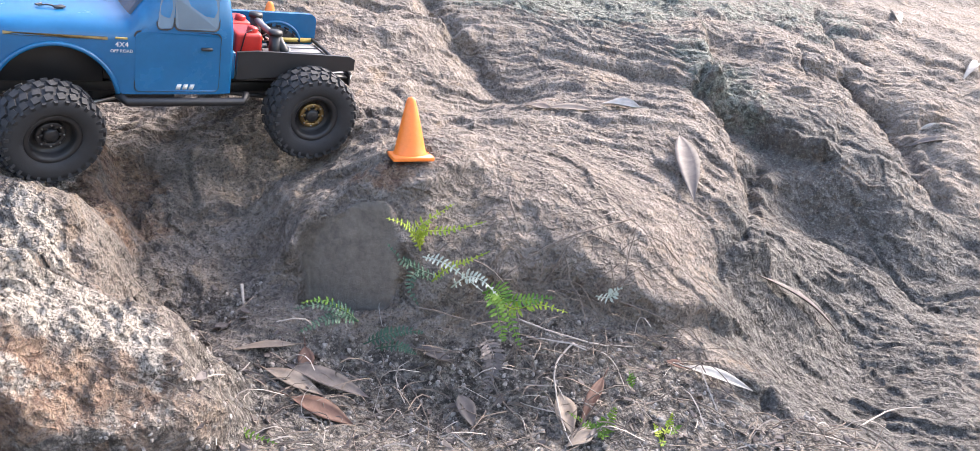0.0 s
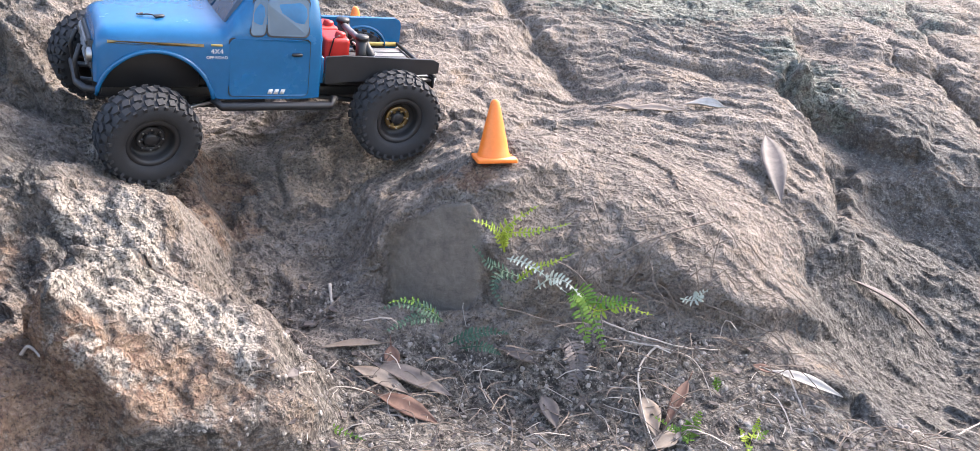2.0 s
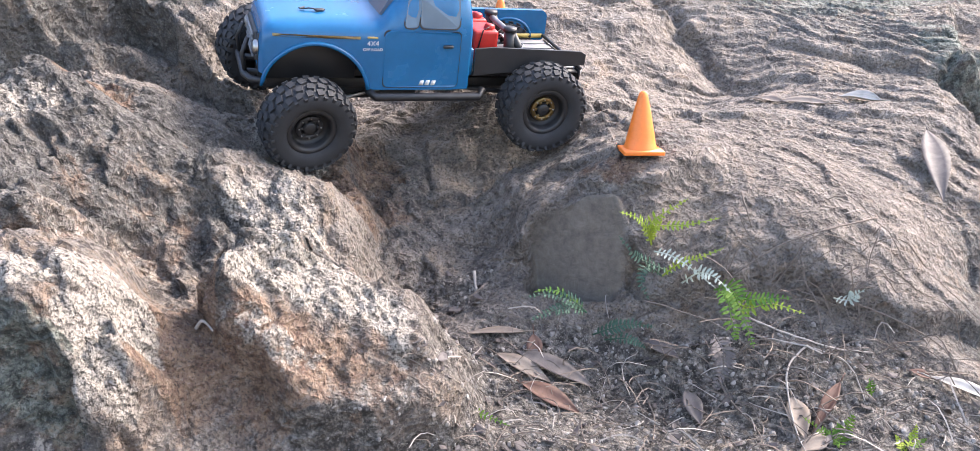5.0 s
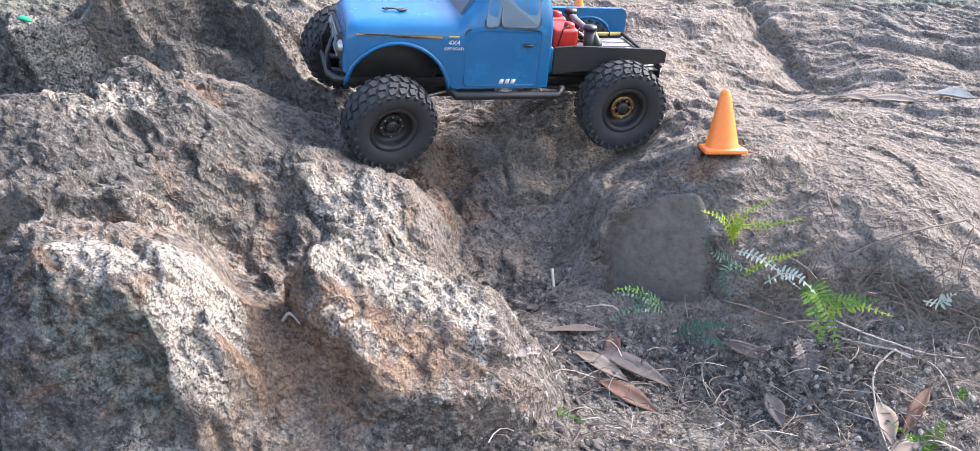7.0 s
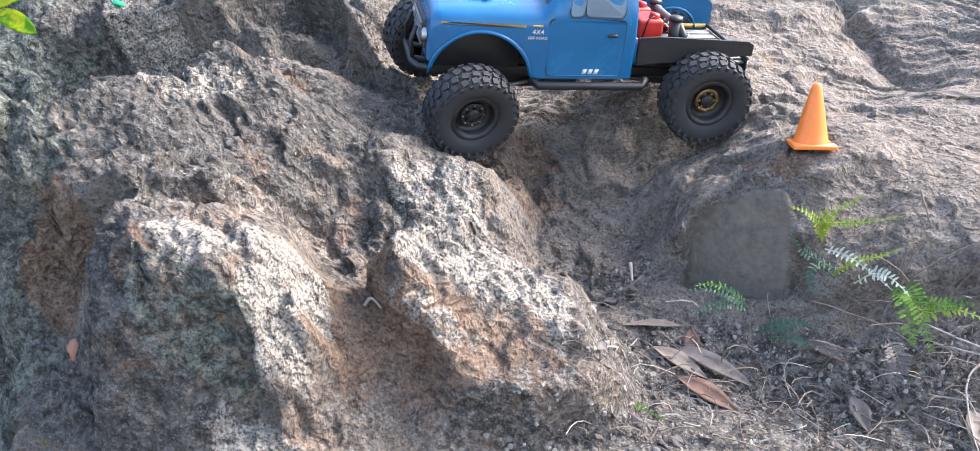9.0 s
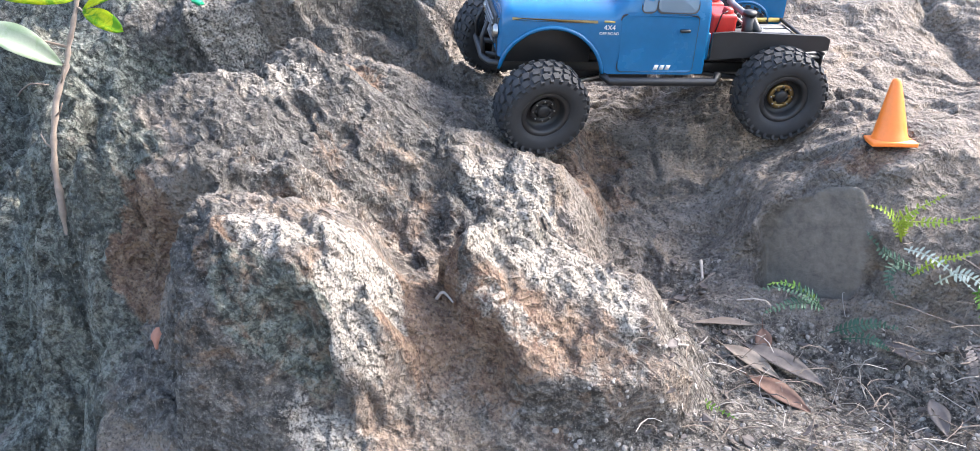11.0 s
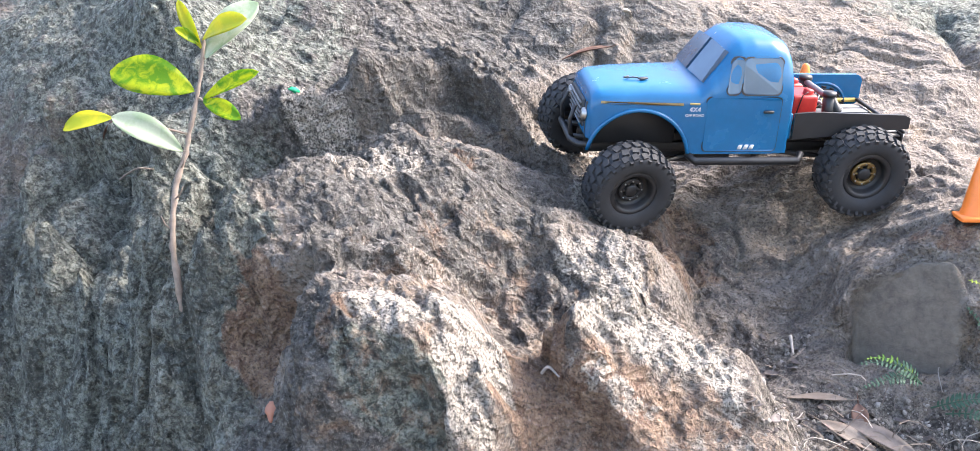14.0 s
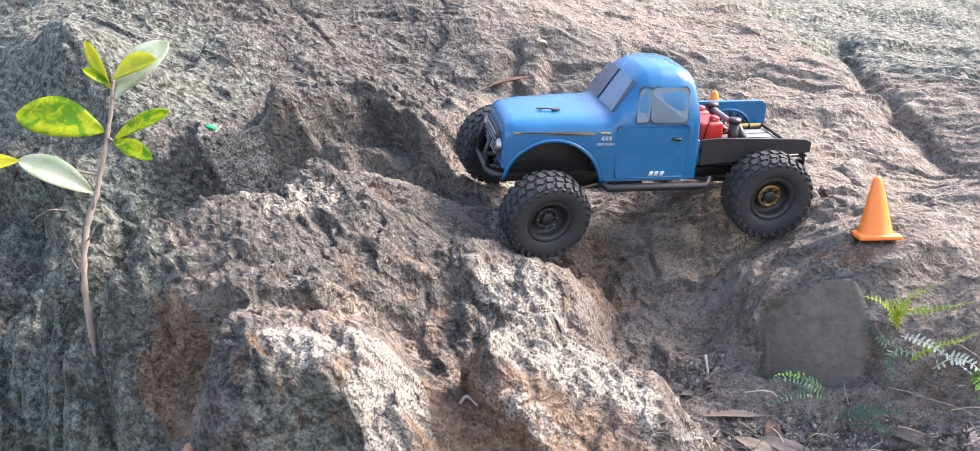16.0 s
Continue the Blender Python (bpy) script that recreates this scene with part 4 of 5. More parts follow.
    tube(bm, [(0.136, 0.028, 0.1138), (0.142, 0.024, 0.1135), (0.150, 0.026, 0.1128), (0.153, 0.021, 0.1125), (0.146, 0.018, 0.1132)], 0.0010, 5)
    part("hood_clip", bm, BLACK, body, "small black hood pin clip")
    # nose
    bm = bmesh.new()
    box(bm, (0.006, 0.086, 0.036), pose(0.2055, 0, 0.071), 0.003, 2)
    grille = part("grille", bm, BLACK, truck, "black front grille")
    for k in range(5):
        bm = bmesh.new()
        box(bm, (0.003, 0.078, 0.002), pose(0.2095, 0, 0.058 + 0.0065 * k))
        part("grille_slat", bm, GREY, grille)
    for s in (1, -1):
        bm = bmesh.new()
        lathe(bm, [(0.0085, 0.0), (0.0088, 0.003), (0.007, 0.005), (0.004, 0.0062), (0.0003, 0.0066)], 20, pose(0.2055, s * 0.052, 0.073, 0, 90, 0))
        part("headlight", bm, STEEL, truck, "small round headlight")
    bm = bmesh.new()
    tube(bm, [(0.198, -0.066, 0.036), (0.214, -0.060, 0.036), (0.221, -0.04, 0.036), (0.221, 0.04, 0.036), (0.214, 0.060, 0.036), (0.198, 0.066, 0.036)], 0.0042, 8)
    for s in (1, -1):
        tube(bm, [(0.219, s * 0.036, 0.036), (0.222, s * 0.034, 0.060), (0.215, s * 0.030, 0.078)], 0.0028, 8)
        rod(bm, (0.16, s * 0.028, 0.03), (0.220, s * 0.028, 0.036), 0.0035)
    part("front_bumper", bm, BLACK, truck, "black tube bumper")
    # frame, sliders, dark works under the hood
    for s in (1, -1):
        bm = bmesh.new()
        box(bm, (0.40, 0.006, 0.013), pose(0.0, s * 0.030, 0.022), 0.001, 1)
        part("frame_rail", bm, BLACK, truck)
        bm = bmesh.new()
        tube(bm, [(-0.072, s * 0.080, 0.030), (-0.066, s * 0.087, 0.022), (0.068, s * 0.087, 0.022), (0.076, s * 0.078, 0.028)], 0.0052, 8)
        part("rock_slider", bm, BLACK, truck, "black tube rock slider")
        bm = bmesh.new()
        box(bm, (0.118, 0.003, 0.055), pose(0.147, s * 0.052, 0.062), 0.001, 1)
        part("inner_fender", bm, BLACK, truck)
    bm = bmesh.new()
    box(bm, (0.10, 0.055, 0.045), pose(0.05, 0, 0.02), 0.006, 2)
    part("gearbox", bm, BLACK, truck)
    # axles and links
    for x, zl, zr, name in ((-0.151, 0.009, 0.022, "rear_axle"), (0.151, -0.009, 0.023, "front_axle")):
        bm = bmesh.new()
        rod(bm, (x, 0.07, zl), (x, -0.07, zr), 0.0065, sides=12)
        bmesh.ops.create_icosphere(bm, subdivisions=2, radius=0.017, matrix=pose(x, 0.012, (zl + zr) / 2) @ Matrix.Diagonal((0.9, 1.0, 1.0, 1)))
        axle = part(name, bm, BLACK, truck)
        bm = bmesh.new()
        out = -1 if x < 0 else 1
        lathe(bm, [(0.0135, 0.0), (0.0135, 0.004), (0.010, 0.008), (0.0003, 0.009)], 8, pose(x + out * 0.012, 0.012, (zl + zr) / 2, 0, 90 * out, 0))
        part("diff_cover", bm, RED, axle, "red moulded differential cover")
        for s in (1, -1):
            bm = bmesh.new()
            rod(bm, (x, s * 0.045, zl if s > 0 else zr), (x * 0.25, s * 0.028, 0.016), 0.0033, sides=8)
            part("link", bm, STEEL if x > 0 else BLACK, truck)
    shock(truck, (-0.165, 0.050, 0.014), (-0.118, 0.040, 0.092))
    shock(truck, (-0.165, -0.050, 0.020), (-0.118, -0.040, 0.092))
    shock(truck, (0.160, 0.048, 0.000), (0.140, 0.042, 0.082))
    shock(truck, (0.160, -0.048, 0.022), (0.140, -0.042, 0.082))
    for place, roll, steer, label in (((-0.1514, 0.0916, 0.0091), -4, 0, "rear wheel with bronze centre"), ((0.1514, 0.0944, -0.0091), -11, 10, "front wheel steered to one side"),
                                      ((-0.1514, -0.094, 0.0221), 176, 0, "rear wheel with bronze centre"), ((0.186, -0.0960, 0.0265), 169, 10, "front wheel steered to one side")):
        wheel(truck, place, pose(0, 0, 0, 0, 0, steer) @ pose(0, 0, 0, roll, 0, 0), label, BLACK if "front" in label else BRONZE)
    # bed
    bm = bmesh.new()
    box(bm, (0.155, 0.136, 0.003), pose(-0.130, 0, 0.048), 0.0008, 1)
    bed = part("bed_floor", bm, BLACK, truck, "black bed floor")
    for k in range(6):
        bm = bmesh.new()
        box(bm, (0.082, 0.0155, 0.002), pose(-0.166, -0.052 + 0.0208 * k, 0.0512), 0.0006, 1)
        part("bed_slat", bm, GREY, bed, "dusty grey bed slat")
    bm = bmesh.new()
    outline = [(-0.213, 0.060), (-0.213, 0.074), (-0.205, 0.078), (-0.085, 0.082), (-0.060, 0.080), (-0.060, 0.046), (-0.10, 0.049), (-0.165, 0.056)]
    outer, inner = [bm.verts.new((x, 0.074, z)) for x, z in outline], [bm.verts.new((x, 0.070, z)) for x, z in outline]
    bm.faces.new(outer)
    bm.faces.new(list(reversed(inner)))
    for i in range(len(outline)):
        bm.faces.new((outer[i], inner[i], inner[(i + 1) % 8], outer[(i + 1) % 8]))
    bmesh.ops.recalc_face_normals(bm, faces=bm.faces)
    part("bed_side", bm, BLACK, truck, "black plate bed side", smooth=False)
    bm = bmesh.new()
    outline = rounded(-0.213, -0.056, 0.048, 0.092, 0.010)
    outer, inner = [bm.verts.new((x, -0.070, z)) for x, z in outline], [bm.verts.new((x, -0.078, z)) for x, z in outline]
    bm.faces.new(list(reversed(outer)))
    bm.faces.new(inner)
    n = len(outline)
    for i in range(n):
        bm.faces.new((outer[i], inner[i], inner[(i + 1) % n], outer[(i + 1) % n]))
    bmesh.ops.recalc_face_normals(bm, faces=bm.faces)
    far = part("bed_side", bm, BLUE, truck, "blue pickup bed side with wheel bulge", smooth=False)
    bm = bmesh.new()
    tube(bm, [(-0.155 + 0.036 * math.cos(a), -0.0695, 0.050 + 0.030 * math.sin(a)) for a in np.linspace(0.1, math.pi - 0.1, 16)], 0.0022, 6)
    part("wheel_bulge", bm, BLUE, far)
    bm = bmesh.new()
    box(bm, (0.145, 0.0022, 0.006), pose(-0.135, -0.0688, 0.0555))
    part("bed_stripe", bm, GOLD, far, "gold stripe low on the bed side")
    bm = bmesh.new()
    box(bm, (0.006, 0.142, 0.034), pose(-0.0555, 0, 0.062), 0.001, 1)
    part("bed_front", bm, BLUE, truck)
    bm = bmesh.new()
    tube(bm, [(-0.210, 0.070, 0.054), (-0.212, 0.0, 0.054), (-0.210, -0.070, 0.056)], 0.0026, 6)
    part("bed_edge", bm, BLACK, truck)
    for k in range(7):
        bm = bmesh.new()
        y = -0.054 + 0.018 * k
        bmesh.ops.create_cube(bm, size=1.0, matrix=Matrix.Translation((-0.2155, y, 0.043)) @ Matrix(((1, 0, 0, 0), (0, 1, 0.5, 0), (0, 0, 1, 0), (0, 0, 0, 1))) @ Matrix.Diagonal((0.003, 0.010, 0.012, 1)))
        part("hazard_stripe", bm, GOLD if k % 2 else WHITE, truck, "slanted hazard stripe")
    bm = bmesh.new()
    box(bm, (0.003, 0.13, 0.014), pose(-0.2125, 0, 0.043), 0.0008, 1)
    part("rear_bar", bm, BLACK, truck)
    # load: fuel cans, shock towers, light strapping
    for y, turn, tall in ((0.030, 0, 0.050), (-0.022, 4, 0.056)):
        bm = bmesh.new()
        box(bm, (0.034, 0.044, 0.046), pose(-0.080, y, 0.074, 0, 0, turn), 0.005, 3)
        can = part("fuel_can", bm, RED, truck, "red plastic fuel can")
        for k in (-1, 0, 1):
            bm = bmesh.new()
            box(bm, (0.0355, 0.003, 0.040), pose(-0.080, y + 0.011 * k, 0.074, 0, 0, turn), 0.001, 1)
            part("can_rib", bm, RED, can)
        bm = bmesh.new()
        lathe(bm, [(0.0068, 0.0), (0.0068, 0.006), (0.0055, 0.0075), (0.0003, 0.0078)], 16, pose(-0.086, y + 0.010, 0.0955, 0, -12, 0))
        part("can_cap", bm, RED, can)
    for s in (1, -1):
        bm = bmesh.new()
        rod(bm, (-0.118, s * 0.040, 0.050), (-0.116, s * 0.040, 0.094), 0.0075, sides=14)
        rod(bm, (-0.116, s * 0.040, 0.094), (-0.116, s * 0.040, 0.099), 0.0095, 0.0085, sides=14)
        part("shock_tower", bm, BLACK, truck)
    bm = bmesh.new()
    rod(bm, (-0.116, 0.040, 0.091), (-0.116, -0.040, 0.091), 0.004)
    part("tower_bar", bm, GREY, truck)
    for k in range(4):
        bm = bmesh.new()
        box(bm, (0.020, 0.0055, 0.0018), pose(-0.133, -0.022 + 0.014 * k, 0.066, 0, -38, 20), 0.0004, 1)
        part("strap", bm, WHITE, truck, "white slanted strap")
    bm = bmesh.new()
    tube(bm, [(-0.066, 0.052, 0.054), (-0.074, 0.054, 0.098), (-0.086, 0.045, 0.101), (-0.094, 0.032, 0.074)], 0.0009, 5)
    part("cable", bm, BLACK, truck)
    # pen marks on the back of the cab
    for k in range(5):
        bm = bmesh.new()
        y0, z0, r = 0.045 - 0.022 * k, 0.112 + 0.006 * (k % 2), 0.007
        tube(bm, [(-0.0532, y0 + r * math.cos(a) * (1 + 0.3 * math.sin(2 * a + k)), z0 + r * 1.3 * math.sin(a)) for a in np.linspace(0, 5.0, 18)], 0.0006, 4)
        part("pen_mark", bm, BLACK, body, "dark hand-drawn squiggle")
    truck.matrix_world = pose(-0.4117, 1.1512, 0.7113, -15.99, -0.47, -147.6)
    return truck


crawler_truck()


# ---- plants and litter ----
def leaf_material(name, colour, second, glow=0.35, rough=0.62, scale=40.0):
    """A thin leaf that lets light through; blotched in two colours."""
    m, t, b = node_material(name, rough)
    c = t.nodes.new("ShaderNodeTexCoord").outputs["Object"]
    blot = ramp(t, noise_of(t, scale, 5, 0.6, c, 0.6), ((0.42, 0), (0.60, 1)))
    col = mix(t, blot, colour, second)
    col = mix(t, math_of(t, "MULTIPLY", noise_of(t, scale * 10, 3, 0.6, c), 0.4), col, [x * 0.5 for x in colour])
    rand = t.nodes.new("ShaderNodeObjectInfo").outputs["Random"]
    col = mix(t, math_of(t, "MULTIPLY", rand, 0.3), col, [x * 0.6 for x in colour])
    t.links.new(col, b.inputs["Base Color"])
    b.inputs["Specular IOR Level"].default_value = 0.3
    bump(t, b, noise_of(t, scale * 5, 4, 0.6, c), 0.4, 0.0008)
    if glow:
        tr, mx = t.nodes.new("ShaderNodeBsdfTranslucent"), t.nodes.new("ShaderNodeMixShader")
        t.links.new(col, tr.inputs[0])
        mx.inputs[0].default_value = glow
        t.links.new(b.outputs[0], mx.inputs[1])
        t.links.new(tr.outputs[0], mx.inputs[2])
        t.links.new(mx.outputs[0], t.nodes["Material Output"].inputs[0])
    return m


DEAD_TAN = leaf_material("dry_leaf_tan", (0.24, 0.185, 0.145), (0.35, 0.29, 0.235), 0.12)
DEAD_GREY = leaf_material("dry_leaf_grey", (0.125, 0.105, 0.097), (0.20, 0.168, 0.155), 0.10)
DEAD_RED = leaf_material("dry_leaf_red_brown", (0.13, 0.070, 0.052), (0.20, 0.115, 0.085), 0.10)
DEAD_PALE = leaf_material("dry_leaf_bleached", (0.45, 0.41, 0.36), (0.60, 0.55, 0.49), 0.15)
FERN_GREEN = leaf_material("fern_green", (0.12, 0.26, 0.045), (0.25, 0.38, 0.065), 0.4)
FERN_YELLOW = leaf_material("fern_yellow_green", (0.34, 0.46, 0.06), (0.46, 0.52, 0.09), 0.4)
FERN_DULL = leaf_material("fern_dull", (0.040, 0.090, 0.060), (0.065, 0.13, 0.085), 0.25)
FERN_SILVER = leaf_material("fern_silver", (0.40, 0.46, 0.38), (0.55, 0.58, 0.50), 0.25, 0.4)
SAPLING_LEAF = leaf_material("sapling_leaf", (0.15, 0.36, 0.012), (0.72, 0.74, 0.02), 0.6, 0.35, 75.0)
SAPLING_PALE = leaf_material("sapling_leaf_pale", (0.42, 0.52, 0.33), (0.62, 0.66, 0.52), 0.45, 0.35, 55.0)
SAPLING_YELLOW = leaf_material("sapling_leaf_yellow", (0.72, 0.66, 0.05), (0.50, 0.58, 0.05), 0.6, 0.35, 55.0)
BARK = simple("sapling_bark", (0.30, 0.235, 0.185), (0.17, 0.13, 0.105), 0.85, scale=120, relief=0.0008)
TWIG = simple("dry_twig", (0.24, 0.19, 0.155), (0.11, 0.085, 0.07), 0.85, scale=110, relief=0.0005)
TWIG_PALE = simple("bleached_twig", (0.46, 0.41, 0.36), (0.30, 0.26, 0.23), 0.85, scale=110, relief=0.0005)
PEBBLE = simple("litter_stone", (0.42, 0.38, 0.34), (0.13, 0.115, 0.102), 0.9, scale=45, relief=0.001)
GREEN_GLASS = simple("green_scrap", (0.02, 0.40, 0.19), (0.015, 0.28, 0.13), 0.2, scale=50, relief=0.0001)
RED_STONE = simple("red_stone", (0.42, 0.19, 0.12), (0.30, 0.13, 0.09), 0.9, scale=60, relief=0.0008)


def blade(bm, base, tip, up, width, cup=0.25, bow=0.08, twist=0.0, rows=12, shape=1.0, thick=0.0006, full=1.05):
    """A leaf blade from base to tip: pointed outline, cupped across and bowed along, with a raised midrib and real thickness."""
    base, tip = Vector(base), Vector(tip)
    d = tip - base
    length = d.length
    x = d.normalized()
    up = Vector(up)
    z = (up - x * up.dot(x)).normalized()
    y = z.cross(x)
    sheets = []
    for lift in (thick / 2, -thick / 2):
        grid = []
        for i in range(rows + 1):
            k = i / rows
            w = width / 2 * (math.sin(math.pi * min(1, k ** shape)) ** full if 0 < k < 1 else 0.03)
            a = twist * (k - 0.5)
            yy, zz = y * math.cos(a) + z * math.sin(a), z * math.cos(a) - y * math.sin(a)
            mid = base + x * (length * k) + z * (bow * length * math.sin(math.pi * k) + lift)
            grid.append([bm.verts.new(mid + yy * (w * s) + zz * (cup * w * (s * s - 0.35) - (0.0008 if s == 0 else 0))) for s in (-1, -0.55, 0, 0.55, 1)])
        sheets.append(grid)
    for n, grid in enumerate(sheets):
        for r0, r1 in zip(grid, grid[1:]):
            for j in range(4):
                f = (r0[j], r0[j + 1], r1[j + 1], r1[j])
                bm.faces.new(f if n else tuple(reversed(f)))
    for r0, r1, q0, q1 in zip(sheets[0], sheets[0][1:], sheets[1], sheets[1][1:]):
        for j in (0, 4):
            bm.faces.new((r0[j], r1[j], q1[j], q0[j]))
    bmesh.ops.recalc_face_normals(bm, faces=bm.faces)
    return bm


def dead_leaf(base, tip, width, material, label, cup=0.35, bow=0.06, twist=0.4, up=(0, -0.45, 0.9), shape=0.85):
    """A fallen leaf: a blade and a stalk."""
    base, tip = Vector(base), Vector(tip)
    ob = tagged(new("dead_leaf"), label, "leaf", "fallen leaves on the rock")
    ob.location = base
    bm = bmesh.new()
    blade(bm, (0, 0, 0), tip - base, up, width * 0.8, cup, bow, twist, shape=shape)
    part("blade", bm, material, ob)
    bm = bmesh.new()
    d = (base - tip).normalized()
    tube(bm, [(0, 0, 0), d * 0.006 + Vector((0, 0, 0.0006)), d * 0.013], [0.0009, 0.0007, 0.0006], 5)
    part("stalk", bm, material, ob)
    return ob


def frond(parent, points, width, material, leaflets=16, up=(0, -0.8, 0.6), fold=0.25, label=""):
    """One fern frond: a midrib through points and two rows of small leaflets, shortest at the tip."""
    width *= 0.64
    pts = [Vector(p) for p in points]
    fine = []
    for i in range(25):
        k = i / 24 * (len(pts) - 1)
        j = min(int(k), len(pts) - 2)
        p0, p1, p2, p3 = pts[max(j - 1, 0)], pts[j], pts[j + 1], pts[min(j + 2, len(pts) - 1)]
        s = k - j
        fine.append(0.5 * (2 * p1 + (p2 - p0) * s + (2 * p0 - 5 * p1 + 4 * p2 - p3) * s * s + (3 * p1 - p0 - 3 * p2 + p3) * s ** 3))
    bm = bmesh.new()
    tube(bm, fine, [0.0010 - 0.0007 * i / 24 for i in range(25)], 5)
    rnd = random.Random(len(points) * 31 + leaflets + int(width * 1e4))
    for i in range(leaflets):
        k = 0.12 + 0.86 * i / leaflets
        j = min(int(k * 24), 23)
        p = fine[j].lerp(fine[j + 1], k * 24 - j)
        x = (fine[j + 1] - fine[j]).normalized()
        z = (Vector(up) - x * Vector(up).dot(x)).normalized()
        y = z.cross(x)
        long = width / 2 * min(1.0, 0.35 + 2.2 * k) * (1 - 0.92 * max(0, (k - 0.35) / 0.65) ** 1.3) * rnd.uniform(0.85, 1.1)
        for s in (1, -1):
            if rnd.random() < 0.12:
                continue
            d = (y * s + x * rnd.uniform(0.3, 0.65) + z * (fold * rnd.uniform(0.4, 1.4))).normalized()
            side = d.cross(z).normalized() * (0.10 * long + 0.0007)
            a, b = p, p + d * long
            v = [bm.verts.new(q) for q in (a, a.lerp(b, 0.35) + side, a.lerp(b, 0.75) + side * 0.7, b - z * 0.12 * long, a.lerp(b, 0.75) - side * 0.7, a.lerp(b, 0.35) - side)]
            top = [bm.verts.new(q.co + z * 0.0004) for q in v]
            bm.faces.new(top)
            bm.faces.new(list(reversed(v)))
            for n in range(6):
                bm.faces.new((v[n], v[(n + 1) % 6], top[(n + 1) % 6], top[n]))
    return part("frond", bm, material, parent, label, smooth=False)


def fern(label, fronds):
    ob = tagged(new("fern"), label, "fern", "ferns in the litter")
    for args in fronds:
        frond(ob, *args)
    return ob


dead_leaf((0.273, 1.320, 0.664), (0.271, 1.185, 0.590), 0.042, DEAD_GREY, "broad greyish dry leaf lying on the slab", bow=0.05)
dead_leaf((0.366, 1.180, 0.493), (0.522, 1.282, 0.384), 0.020, DEAD_GREY, "long narrow grey-brown dry leaf on the bank", bow=0.05)
dead_leaf((0.230, 0.990, 0.431), (0.307, 0.971, 0.411), 0.020, DEAD_PALE, "narrow bleached dry leaf with a brown base", cup=0.5, bow=0.06)
dead_leaf((0.232, 0.989, 0.430), (0.208, 0.994, 0.435), 0.014, DEAD_RED, "curled red-brown leaf scrap", bow=0.05)
dead_leaf((-0.244, 0.945, 0.428), (-0.178, 0.939, 0.401), 0.026, DEAD_TAN, "tan dry leaf in a small heap", bow=0.05)
dead_leaf((-0.223, 0.957, 0.428), (-0.130, 0.957, 0.393), 0.030, DEAD_GREY, "grey-brown dry leaf on top of a small heap", bow=0.05)
dead_leaf((-0.207, 0.982, 0.442), (-0.199, 0.956, 0.415), 0.024, DEAD_RED, "red-brown leaf standing in a small heap", bow=0.05)
dead_leaf((-0.209, 0.915, 0.408), (-0.139, 0.906, 0.382), 0.030, DEAD_RED, "red-brown dry leaf beside a small heap", bow=0.05)
dead_leaf((-0.217, 0.980, 0.445), (-0.283, 0.950, 0.446), 0.014, DEAD_TAN, "thin pale dry leaf on gravel", bow=0.05)
dead_leaf((0.084, 0.941, 0.412), (0.095, 0.891, 0.387), 0.030, DEAD_TAN, "brown dry leaf among twigs", bow=0.05)
dead_leaf((0.134, 0.957, 0.428), (0.104, 0.906, 0.390), 0.018, DEAD_RED, "narrow brown leaf leaning in twigs", cup=0.6, bow=0.05)
dead_leaf((-0.028, 0.960, 0.399), (-0.009, 0.915, 0.379), 0.026, DEAD_GREY, "grey leaf half buried in gravel", bow=0.05)
dead_leaf((0.118, 0.894, 0.390), (0.088, 0.876, 0.380), 0.024, DEAD_TAN, "pale dry leaf among twigs", bow=0.05)
dead_leaf((-0.081, 0.994, 0.441), (-0.036, 0.979, 0.429), 0.020, DEAD_GREY, "old grey leaf under the fern", bow=0.05)
dead_leaf((-0.472, 1.463, 0.805), (-0.423, 1.443, 0.790), 0.030, DEAD_PALE, "bleached leaf lying flat on rock", bow=0.05)
dead_leaf((-0.682, 1.432, 0.871), (-0.753, 1.381, 0.849), 0.016, DEAD_RED, "brown dry leaf in a hollow", cup=0.6, bow=0.05)
dead_leaf((-0.683, 1.473, 0.933), (-0.663, 1.492, 0.923), 0.018, DEAD_PALE, "small bleached curled leaf", cup=0.8, bow=0.23)
dead_leaf((-0.469, 1.521, 0.850), (-0.460, 1.495, 0.830), 0.007, DEAD_PALE, "tiny white leaf scrap", bow=0.05)
dead_leaf((0.153, 1.384, 0.691), (0.071, 1.406, 0.689), 0.022, DEAD_TAN, "dry leaf in the lee of a ridge", bow=0.05)
dead_leaf((0.224, 1.394, 0.697), (0.167, 1.406, 0.700), 0.028, DEAD_PALE, "pale curled leaf in the lee of a ridge", cup=0.7, bow=0.05)
dead_leaf((1.059, 2.504, 0.896), (1.020, 2.341, 0.858), 0.030, DEAD_PALE, "white curled leaf high on the slab", cup=0.7, bow=0.05)
dead_leaf((0.858, 1.835, 0.637), (0.911, 1.808, 0.644), 0.028, DEAD_PALE, "bleached leaf high on the slab", cup=0.6, bow=0.11)
dead_leaf((0.813, 1.771, 0.610), (0.911, 1.776, 0.625), 0.020, DEAD_GREY, "curled grey leaf high on the slab", cup=0.7, bow=0.10)
dead_leaf((1.046, 2.050, 0.735), (1.129, 2.143, 0.751), 0.026, DEAD_PALE, "bleached leaf high on the slab", bow=0.26)
